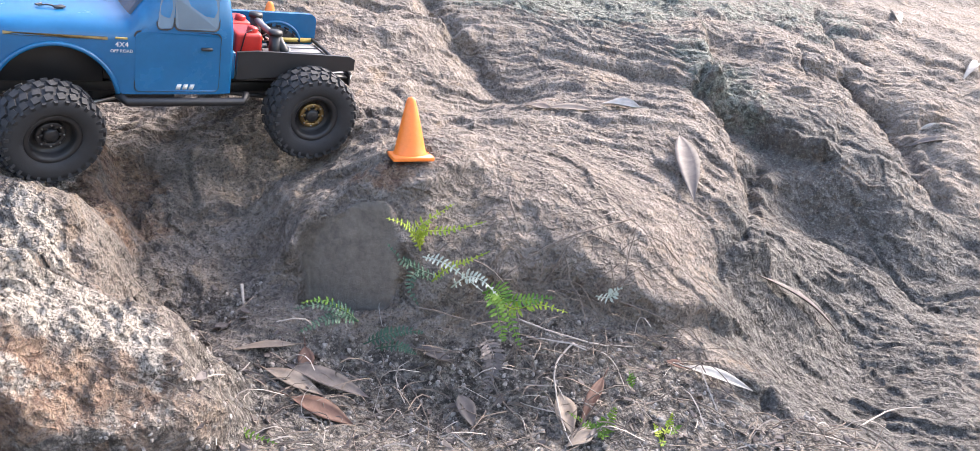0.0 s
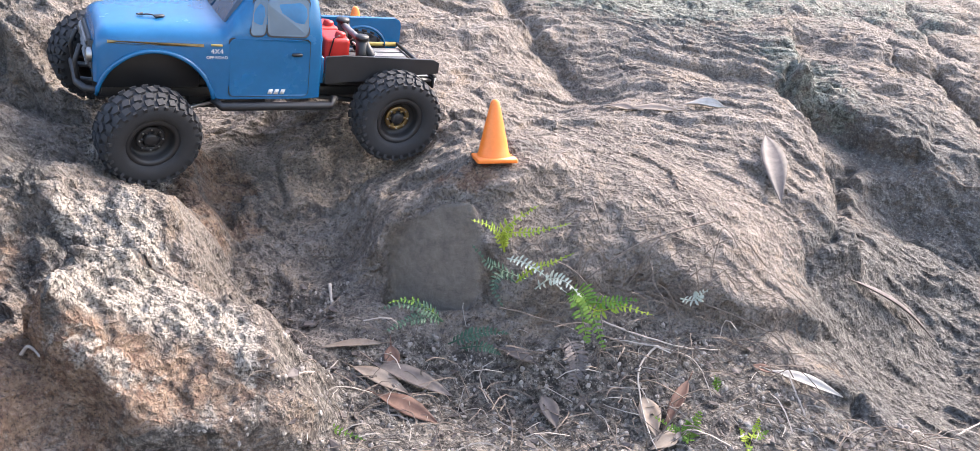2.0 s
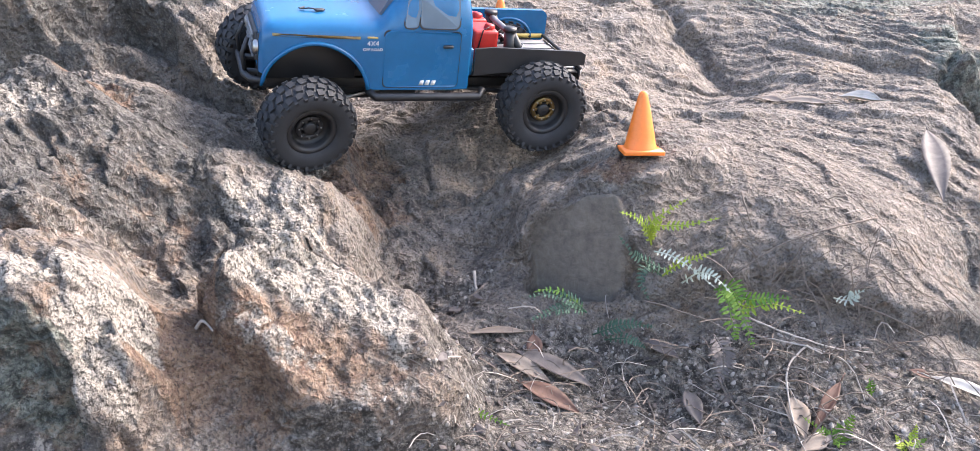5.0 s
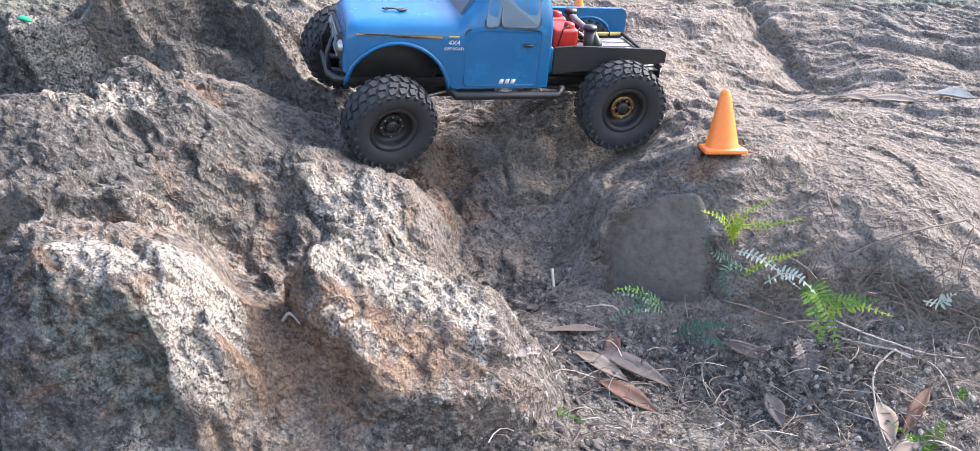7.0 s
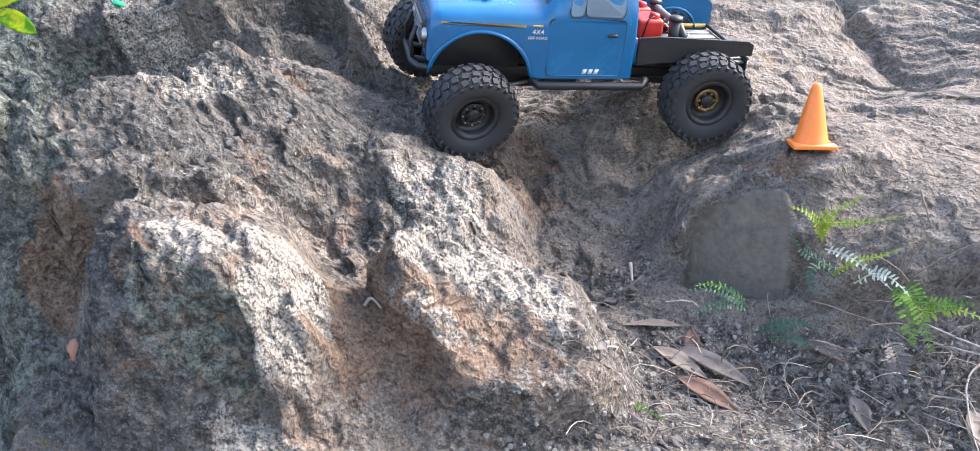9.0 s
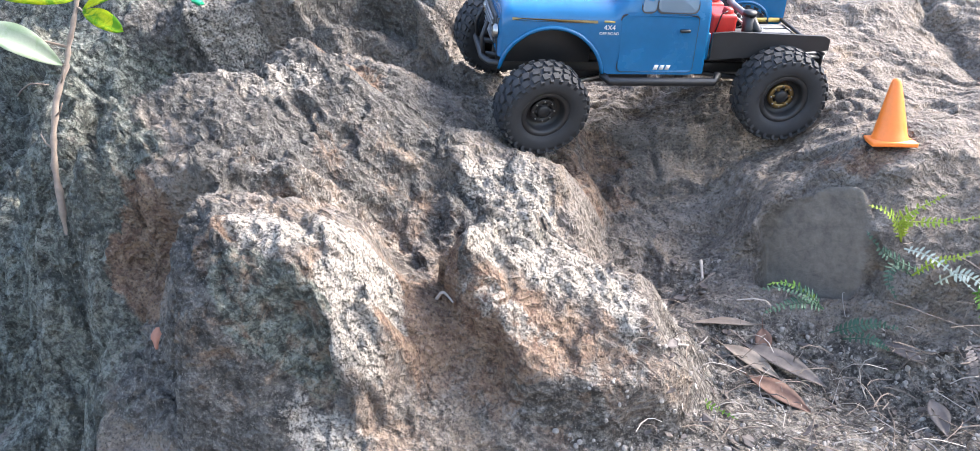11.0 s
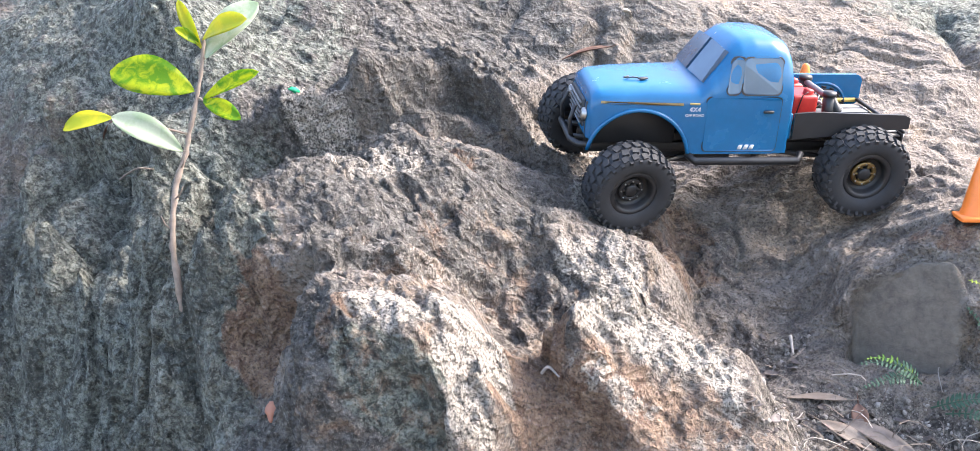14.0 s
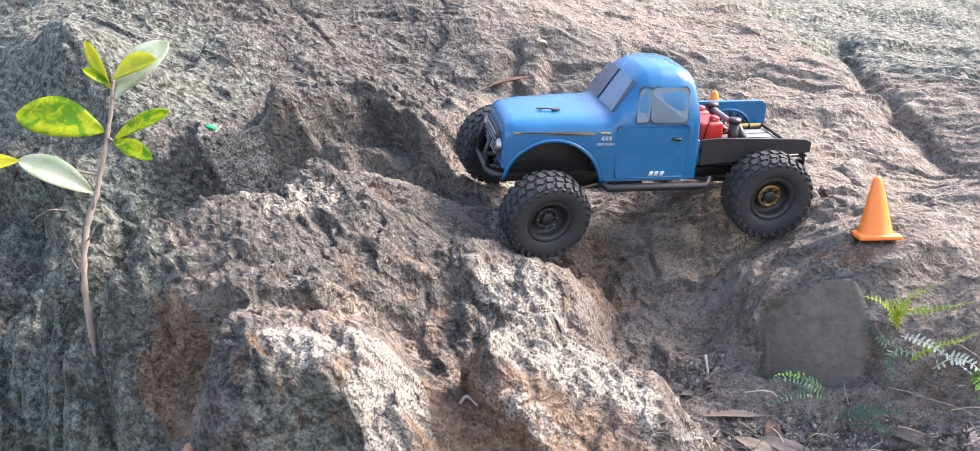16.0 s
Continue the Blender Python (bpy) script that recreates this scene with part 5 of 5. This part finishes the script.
dead_leaf((0.089, 1.395, 0.690), (0.047, 1.433, 0.692), 0.024, DEAD_TAN, "dry leaf in the lee of a ridge", bow=0.05)

dead_leaf((-1.254, 0.858, 0.760), (-1.284, 0.852, 0.728), 0.014, DEAD_RED, "brown curled leaf hanging on the back slope", cup=0.6, bow=0.10)

fern("bright yellow-green fern growing out of the rock foot", [
    (((-0.074, 0.945, 0.569), (-0.080, 0.924, 0.593), (-0.090, 0.909, 0.606), (-0.106, 0.898, 0.613)), 0.024, FERN_YELLOW, 12),
    (((-0.074, 0.945, 0.569), (-0.076, 0.930, 0.594), (-0.062, 0.925, 0.609), (-0.038, 0.927, 0.625)), 0.03, FERN_YELLOW, 16),
    (((-0.074, 0.945, 0.569), (-0.071, 0.930, 0.592), (-0.041, 0.920, 0.598), (-0.004, 0.918, 0.609)), 0.026, FERN_YELLOW, 18)])
fern("silvery fern with half-dried fronds by the sawn rock face", [
    (((-0.050, 0.942, 0.540), (-0.076, 0.921, 0.555), (-0.092, 0.911, 0.567), (-0.106, 0.908, 0.585)), 0.026, FERN_DULL, 14),
    (((-0.060, 0.940, 0.536), (-0.076, 0.920, 0.551), (-0.081, 0.906, 0.538), (-0.071, 0.898, 0.521)), 0.026, FERN_DULL, 13),
    (((-0.070, 0.929, 0.566), (-0.053, 0.916, 0.566), (-0.033, 0.902, 0.559), (-0.005, 0.892, 0.541)), 0.024, FERN_SILVER, 11),
    (((-0.060, 0.935, 0.538), (-0.043, 0.916, 0.558), (-0.023, 0.911, 0.567), (0.001, 0.912, 0.579)), 0.022, FERN_YELLOW, 14),
    (((-0.039, 0.927, 0.534), (-0.023, 0.912, 0.550), (-0.006, 0.904, 0.549), (0.010, 0.893, 0.537)), 0.03, FERN_SILVER, 12)])
fern("fresh green fern hanging over the gravel", [
    (((-0.005, 0.931, 0.528), (0.010, 0.909, 0.537), (0.022, 0.891, 0.518), (0.036, 0.880, 0.485)), 0.046, FERN_GREEN, 18),
    (((0.008, 0.927, 0.526), (0.027, 0.903, 0.520), (0.052, 0.902, 0.526), (0.084, 0.900, 0.519)), 0.036, FERN_YELLOW, 15),
    (((0.008, 0.927, 0.526), (0.027, 0.904, 0.528), (0.049, 0.903, 0.531), (0.070, 0.902, 0.534)), 0.034, FERN_GREEN, 12),
    (((-0.002, 0.931, 0.528), (0.008, 0.911, 0.524), (0.014, 0.892, 0.504), (0.019, 0.884, 0.490)), 0.045, FERN_GREEN, 14)])
fern("dark blue-green fern low beside the sawn rock face", [
    (((-0.142, 0.952, 0.484), (-0.155, 0.933, 0.502), (-0.178, 0.926, 0.510), (-0.204, 0.912, 0.509)), 0.03, FERN_DULL, 15),
    (((-0.142, 0.952, 0.484), (-0.158, 0.931, 0.495), (-0.177, 0.918, 0.493), (-0.197, 0.903, 0.486)), 0.034, FERN_DULL, 15),
    (((-0.142, 0.952, 0.484), (-0.162, 0.934, 0.508), (-0.182, 0.927, 0.515), (-0.198, 0.919, 0.513)), 0.02, FERN_GREEN, 12)])
fern("dark blue-green fern flat on the gravel", [
    (((-0.131, 0.919, 0.470), (-0.110, 0.914, 0.481), (-0.087, 0.914, 0.488), (-0.065, 0.912, 0.487)), 0.03, FERN_DULL, 15),
    (((-0.117, 0.915, 0.467), (-0.096, 0.905, 0.474), (-0.082, 0.901, 0.472), (-0.072, 0.897, 0.468)), 0.024, FERN_DULL, 11)])
fern("small green fern sprig in leaf litter", [
    (((-0.275, 0.794, 0.428), (-0.260, 0.822, 0.411), (-0.236, 0.832, 0.404), (-0.203, 0.829, 0.395)), 0.03, FERN_GREEN, 17)])
fern("pair of green fern fronds rising from litter", [
    (((0.126, 0.882, 0.387), (0.122, 0.896, 0.388), (0.108, 0.897, 0.397), (0.090, 0.888, 0.413)), 0.026, FERN_GREEN, 14),
    (((0.126, 0.882, 0.387), (0.130, 0.899, 0.391), (0.135, 0.898, 0.403), (0.140, 0.897, 0.418)), 0.04, FERN_GREEN, 12)])
fern("yellow-green fern tuft at the foot of the bank", [
    (((0.189, 0.885, 0.380), (0.196, 0.905, 0.387), (0.203, 0.916, 0.393), (0.204, 0.914, 0.407)), 0.022, FERN_YELLOW, 12),
    (((0.189, 0.885, 0.380), (0.188, 0.897, 0.386), (0.187, 0.906, 0.390), (0.183, 0.908, 0.396)), 0.016, FERN_YELLOW, 9),
    (((0.190, 0.885, 0.380), (0.202, 0.904, 0.384), (0.210, 0.913, 0.388), (0.215, 0.912, 0.393)), 0.016, FERN_GREEN, 9)])
fern("dry grey fern frond hanging in twigs", [
    (((-0.003, 0.921, 0.482), (0.007, 0.904, 0.471), (0.008, 0.895, 0.454), (-0.001, 0.884, 0.435)), 0.05, DEAD_GREY, 15),
    (((0.122, 0.978, 0.515), (0.133, 0.960, 0.519), (0.140, 0.957, 0.526), (0.148, 0.955, 0.534)), 0.03, FERN_SILVER, 9)])
fern("tiny green sprig among twigs", [
    (((0.166, 0.953, 0.418), (0.163, 0.949, 0.428), (0.162, 0.945, 0.434), (0.159, 0.941, 0.441)), 0.022, FERN_GREEN, 7)])


SAPLING_STEM = ((-0.875, 0.613, 0.544), (-0.879, 0.612, 0.567), (-0.881, 0.610, 0.595), (-0.888, 0.613, 0.632), (-0.889, 0.617, 0.666), (-0.891, 0.626, 0.699), (-0.886, 0.638, 0.733), (-0.885, 0.643, 0.753), (-0.882, 0.648, 0.773), (-0.880, 0.655, 0.801), (-0.877, 0.660, 0.828), (-0.876, 0.663, 0.849), (-0.876, 0.665, 0.861))
SAPLING_LEAVES = [
    ((-0.882, 0.652, 0.801), (-0.961, 0.606, 0.823), 0.050, SAPLING_LEAF, "broad green leaf mottled with yellow", 0.15, 0.12),
    ((-0.886, 0.634, 0.735), (-0.940, 0.586, 0.774), 0.03, SAPLING_PALE, "narrow pale leaf seen on edge", 0.5, 0.16),
    ((-0.939, 0.587, 0.773), (-0.979, 0.555, 0.760), 0.024, SAPLING_YELLOW, "drooping yellow leaf tip", 0.5, 0.1),
    ((-0.873, 0.661, 0.836), (-0.831, 0.704, 0.899), 0.044, SAPLING_PALE, "broad silvery green leaf", 0.2, 0.08),
    ((-0.875, 0.661, 0.857), (-0.813, 0.665, 0.878), 0.028, SAPLING_YELLOW, "young yellow-green leaf", 0.3, 0.1),
    ((-0.877, 0.661, 0.847), (-0.899, 0.651, 0.901), 0.014, SAPLING_YELLOW, "narrow young leaf", 0.5, 0.05),
    ((-0.879, 0.661, 0.852), (-0.897, 0.642, 0.870), 0.012, SAPLING_LEAF, "small curled young leaf", 0.6, 0.1),
    ((-0.874, 0.655, 0.791), (-0.813, 0.680, 0.822), 0.022, SAPLING_LEAF, "green leaf mottled with yellow", 0.25, 0.06),
    ((-0.872, 0.654, 0.790), (-0.824, 0.661, 0.770), 0.02, SAPLING_LEAF, "dark green leaf", 0.3, 0.14),
]


def sapling():
    """A thin young shrub with a crooked stem and a few large leaves."""
    foot = Vector(SAPLING_STEM[0])
    ob = tagged(new("sapling"), "thin crooked sapling with large green and yellow leaves", "sapling")
    ob.location = foot
    pts = [Vector(p) - foot for p in SAPLING_STEM]
    pts = [pts[0] + Vector((0.004, 0.012, -0.02))] + pts
    bm = bmesh.new()
    fine, radii = [], []
    for i in range(len(pts) - 1):
        for k in range(4):
            fine.append(pts[i].lerp(pts[i + 1], k / 4) + Vector(noise.noise_vector(pts[i] * 90 + Vector((k, 0, 0)))) * 0.0009)
            f = (i + k / 4) / (len(pts) - 1)
            radii.append((0.0042 - 0.0024 * f) * (1 + 0.22 * math.sin(i * 2.1 + k * 1.7)))
    tube(bm, fine, radii, 8)
    part("stem", bm, BARK, ob, "crooked grey-brown woody stem")
    for base, tip, width, material, label, cup, bow in SAPLING_LEAVES:
        base, tip = Vector(base) - foot, Vector(tip) - foot
        bm = bmesh.new()
        blade(bm, base, tip, (0.15, -0.8, 0.55), width, cup, bow, 0.25, rows=16, shape=1.25, full=0.58)
        leaf = part("leaf", bm, material, ob, label)
        bm = bmesh.new()
        near = min(fine, key=lambda q: (q - base).length)
        tube(bm, [near, near.lerp(base, 0.5) + Vector((0, 0, 0.001)), base], [0.0014, 0.0012, 0.0009], 5)
        part("leaf_stalk", bm, BARK, leaf)
    for k, (i, dx) in enumerate(((22, 0.020), (26, 0.014), (18, -0.010))):
        bm = bmesh.new()
        p = fine[i]
        tube(bm, [p, p + Vector((dx * 0.6, -0.004, 0.006)), p + Vector((dx, -0.006, 0.016))], [0.0013, 0.001, 0.0006], 5)
        part("side_twig", bm, BARK, ob)
    return ob


sapling()


def twig(points, radius, material, label):
    ob = tagged(new("twig"), label, "twig", "dry twigs in the litter")
    start = Vector(points[0])
    ob.location = start
    pts = [Vector(p) - start for p in points]
    fine = []
    for i in range(len(pts) - 1):
        p0, p1, p2, p3 = pts[max(i - 1, 0)], pts[i], pts[i + 1], pts[min(i + 2, len(pts) - 1)]
        for k in range(6):
            s = k / 6
            q = 0.5 * (2 * p1 + (p2 - p0) * s + (2 * p0 - 5 * p1 + 4 * p2 - p3) * s * s + (3 * p1 - p0 - 3 * p2 + p3) * s ** 3)
            fine.append(q + Vector(noise.noise_vector((q + start) * 70)) * 0.0012)
    fine.append(pts[-1])
    bm = bmesh.new()
    tube(bm, fine, [radius * (1.1 - 0.6 * i / len(fine)) for i in range(len(fine))], 6)
    part("stick", bm, material, ob)
    return ob

twig(((-1.275, 0.870, 0.664), (-1.162, 0.804, 0.690), (-1.145, 0.822, 0.689)), 0.0016, TWIG, "dark bent stick on the back slope")
twig(((0.171, 1.054, 0.591), (0.120, 1.020, 0.583), (0.070, 1.008, 0.565), (0.020, 1.007, 0.527), (-0.023, 1.012, 0.469)), 0.0011, TWIG, "thin dry twig bent over the litter")
twig(((0.167, 1.054, 0.593), (0.153, 1.055, 0.599), (0.131, 1.028, 0.599)), 0.0007, TWIG_PALE, "thin dry twig bent over the litter")
twig(((0.143, 1.019, 0.501), (0.197, 1.023, 0.482), (0.250, 1.024, 0.452), (0.268, 0.977, 0.417)), 0.001, TWIG, "thin dry twig bent over the litter")
twig(((0.036, 0.993, 0.480), (0.086, 0.979, 0.468), (0.128, 0.976, 0.459), (0.172, 0.996, 0.451)), 0.0012, TWIG_PALE, "thin dry twig bent over the litter")
twig(((0.046, 0.982, 0.463), (0.107, 0.974, 0.457), (0.142, 0.967, 0.445), (0.158, 0.943, 0.415)), 0.0011, TWIG_PALE, "thin dry twig bent over the litter")
twig(((0.022, 1.063, 0.611), (0.026, 1.051, 0.598), (0.035, 1.041, 0.574)), 0.0013, TWIG, "short dry stick lying on the slab")
twig(((0.004, 0.979, 0.429), (0.016, 0.954, 0.402), (0.046, 0.907, 0.388), (0.055, 0.878, 0.378)), 0.0012, TWIG, "thin dry twig bent over the litter")
twig(((-0.109, 0.987, 0.420), (-0.077, 0.961, 0.396), (-0.059, 0.915, 0.379), (-0.059, 0.871, 0.374)), 0.0009, TWIG, "thin dry twig bent over the litter")
twig(((0.100, 0.978, 0.459), (0.078, 0.951, 0.438), (0.083, 0.908, 0.400), (0.094, 0.874, 0.382)), 0.0012, TWIG_PALE, "thin dry twig bent over the litter")
twig(((-0.082, 1.008, 0.486), (-0.045, 0.992, 0.483), (0.015, 0.977, 0.468), (0.054, 0.967, 0.431)), 0.001, TWIG, "thin dry twig bent over the litter")
twig(((-0.025, 1.015, 0.546), (0.013, 1.003, 0.527), (0.036, 0.982, 0.483), (0.033, 0.969, 0.429)), 0.001, TWIG, "thin dry twig bent over the litter")
twig(((0.216, 0.949, 0.408), (0.241, 0.935, 0.408), (0.266, 0.928, 0.394), (0.275, 0.909, 0.378)), 0.001, TWIG, "thin dry twig bent over the litter")
twig(((0.465, 1.041, 0.342), (0.532, 1.107, 0.337), (0.573, 1.109, 0.340), (0.596, 1.093, 0.334)), 0.0011, TWIG_PALE, "pale bent twig on the bank")
twig(((-0.480, 0.704, 0.518), (-0.472, 0.703, 0.526), (-0.464, 0.701, 0.523), (-0.455, 0.691, 0.523)), 0.0018, TWIG_PALE, "small white root on the rock")
twig(((-0.275, 0.778, 0.480), (-0.281, 0.920, 0.426), (-0.266, 0.931, 0.430), (-0.262, 0.949, 0.433)), 0.0012, TWIG_PALE, "thin dry twig bent over the litter")
twig(((-0.373, 1.025, 0.466), (-0.340, 1.007, 0.449), (-0.303, 0.944, 0.450), (-0.283, 0.858, 0.461)), 0.001, TWIG, "thin dry twig bent over the litter")
twig(((-0.294, 1.038, 0.496), (-0.286, 1.017, 0.480)), 0.0022, TWIG_PALE, "short pale stick standing in grit")


def loose_stone(u, v, size, material, label, seed, name="stone"):
    ob = tagged(new(name), label, "stone")
    bm = bmesh.new()
    bmesh.ops.create_icosphere(bm, subdivisions=3, radius=1.0)
    for q in bm.verts:
        q.co *= 1 + 0.35 * noise.noise(q.co * 1.3 + Vector((seed, 0, 0))) + 0.12 * noise.noise(q.co * 4 + Vector((0, seed, 0)))
        q.co = Vector((q.co.x * size[0], q.co.y * size[1], q.co.z * size[2]))
    part("stone_body", bm, material, ob)
    ob.matrix_world = rock_frame(u, v, seed * 40, size[2] * 0.4)
    return ob


loose_stone(-0.722, -0.385, (0.011, 0.008, 0.006), RED_STONE, "small red-brown stone chip lodged on the rock", 3)
loose_stone(-0.986, 0.097, (0.008, 0.005, 0.004), GREEN_GLASS, "shiny green scrap on the rock crest", 5, "green_scrap")


def scatter(name, label, category, count, area, make, material, seed):
    """Many small pieces on the rock as one mesh; area: u, v ranges."""
    rnd = random.Random(seed)
    us = np.array([rnd.uniform(*area[0]) for _ in range(count)])
    vs = np.array([rnd.uniform(*area[1]) for _ in range(count)])
    keep = patches(us, vs, SOIL) > 0.45
    us, vs = us[keep], vs[keep]
    hs = relief(us, vs)
    verts, faces = [], []
    for u, v, h in zip(us, vs, hs):
        p = Vector((u, 1.0 + v * math.cos(SLOPE) - h * math.sin(SLOPE), 0.55 + v * math.sin(SLOPE) + h * math.cos(SLOPE)))
        vv, ff = make(rnd)
        n = len(verts)
        verts += [p + q for q in vv]
        faces += [[n + i for i in f] for f in ff]
    me = bpy.data.meshes.new(name)
    me.from_pydata(verts, [], faces)
    me.materials.append(material)
    return tagged(new(name, me), label, category, kind="stuff")


UNIT = bmesh.new()
bmesh.ops.create_icosphere(UNIT, subdivisions=1, radius=1.0)
UNIT_V, UNIT_F = [q.co.copy() for q in UNIT.verts], [[q.index for q in f.verts] for f in UNIT.faces]
UNIT.free()


def grit(rnd):
    r = 0.0008 + 0.0036 * rnd.random() ** 4
    m = Euler((rnd.uniform(0, 6), rnd.uniform(0, 6), rnd.uniform(0, 6))).to_matrix() @ Matrix.Diagonal((r, r * rnd.uniform(0.6, 1), r * rnd.uniform(0.45, 0.8)))
    return [m @ (q * rnd.uniform(0.8, 1.15)) for q in UNIT_V], UNIT_F


def scrap(rnd):
    """A short bent stem or root."""
    d = Vector((rnd.uniform(-1, 1), rnd.uniform(-1, 0.6), rnd.uniform(-0.25, 0.35))).normalized() * rnd.uniform(0.012, 0.06)
    bend = Vector((rnd.uniform(-1, 1), rnd.uniform(-1, 1), rnd.uniform(0.1, 1))) * d.length * 0.28
    r = rnd.uniform(0.0004, 0.0009)
    lift = Vector((0, -0.003, 0.004))
    pts = [lift + d * k + bend * (4 * k * (1 - k)) for k in (0, 0.25, 0.5, 0.75, 1)]
    x = d.orthogonal().normalized()
    y = d.normalized().cross(x)
    verts = [p + (x * math.cos(a) + y * math.sin(a)) * r for p in pts for a in (0, 2.09, 4.19)]
    return verts, [[i * 3 + j, i * 3 + (j + 1) % 3, i * 3 + 3 + (j + 1) % 3, i * 3 + 3 + j] for i in range(4) for j in range(3)]


def flake(rnd):
    """A bit of broken leaf, bent and thick enough to see on edge."""
    s = rnd.uniform(0.003, 0.010)
    m = Euler((rnd.uniform(-0.6, 0.9), rnd.uniform(-0.6, 0.6), rnd.uniform(0, 6))).to_matrix()
    ring = [Vector((s * rnd.uniform(0.6, 1.2) * math.cos(a), s * 0.5 * rnd.uniform(0.6, 1.2) * math.sin(a), 0.003 + 0.25 * s * math.cos(a) ** 2)) for a in (0, 1.05, 2.1, 3.14, 4.2, 5.24)]
    verts = [m @ q for q in ring] + [m @ (q + Vector((0, 0, 0.0005))) for q in ring]
    return verts, [[5, 4, 3, 2, 1, 0], [6, 7, 8, 9, 10, 11]] + [[i, (i + 1) % 6, 6 + (i + 1) % 6, 6 + i] for i in range(6)]


scatter("litter_grit", "loose grey grit and small stones on the shelf", "gravel", 11000, ((-0.36, 0.55), (-0.5, 0.03)), grit, PEBBLE, 21)
scatter("litter_scraps", "dry stems and rootlets in the litter", "litter", 900, ((-0.30, 0.45), (-0.45, 0.02)), scrap, TWIG, 22)
scatter("bleached_scraps", "pale bleached stems in the litter", "litter", 220, ((-0.30, 0.45), (-0.45, 0.02)), scrap, TWIG_PALE, 24)


def dry_stems(count, seed):
    """Long thin dead fern stems that arch over the litter, as one tangle."""
    rnd = random.Random(seed)
    verts, faces = [], []
    for _ in range(count):
        u, v = rnd.gauss(0.09, 0.075), rnd.gauss(-0.045, 0.05)
        turn, reach = rnd.gauss(0.1, 1.1), rnd.uniform(0.05, 0.15)
        high, r = rnd.uniform(0.008, 0.045), rnd.uniform(0.00035, 0.0008)
        wob = rnd.uniform(0, 9)
        pts = []
        for i in range(9):
            k = i / 8
            p = on_rock(u + math.cos(turn) * reach * k, v + 0.6 * math.sin(turn) * reach * k)
            p += Vector((0, -0.45, 0.89)) * (high * math.sin(math.pi * min(1, k * 1.15 + 0.05)) + 0.002)
            pts.append(p + Vector(noise.noise_vector(Vector((wob, k * 3, 0)))) * 0.007)
        n = len(verts)
        for p in pts:
            verts += [p + Vector((math.cos(a) * r, 0.3 * r * math.sin(a), r * math.sin(a))) for a in (0, 2.09, 4.19)]
        faces += [[n + i * 3 + j, n + i * 3 + (j + 1) % 3, n + i * 3 + 3 + (j + 1) % 3, n + i * 3 + 3 + j] for i in range(8) for j in range(3)]
    me = bpy.data.meshes.new("dry_stems")
    me.from_pydata(verts, [], faces)
    me.materials.append(TWIG)
    return tagged(new("dry_stems", me), "tangle of thin dead fern stems", "twigs", kind="stuff")


dry_stems(75, 31)
scatter("leaf_flakes", "broken bits of brown leaf in the litter", "litter", 700, ((-0.33, 0.45), (-0.45, 0.02)), flake, DEAD_GREY, 23)
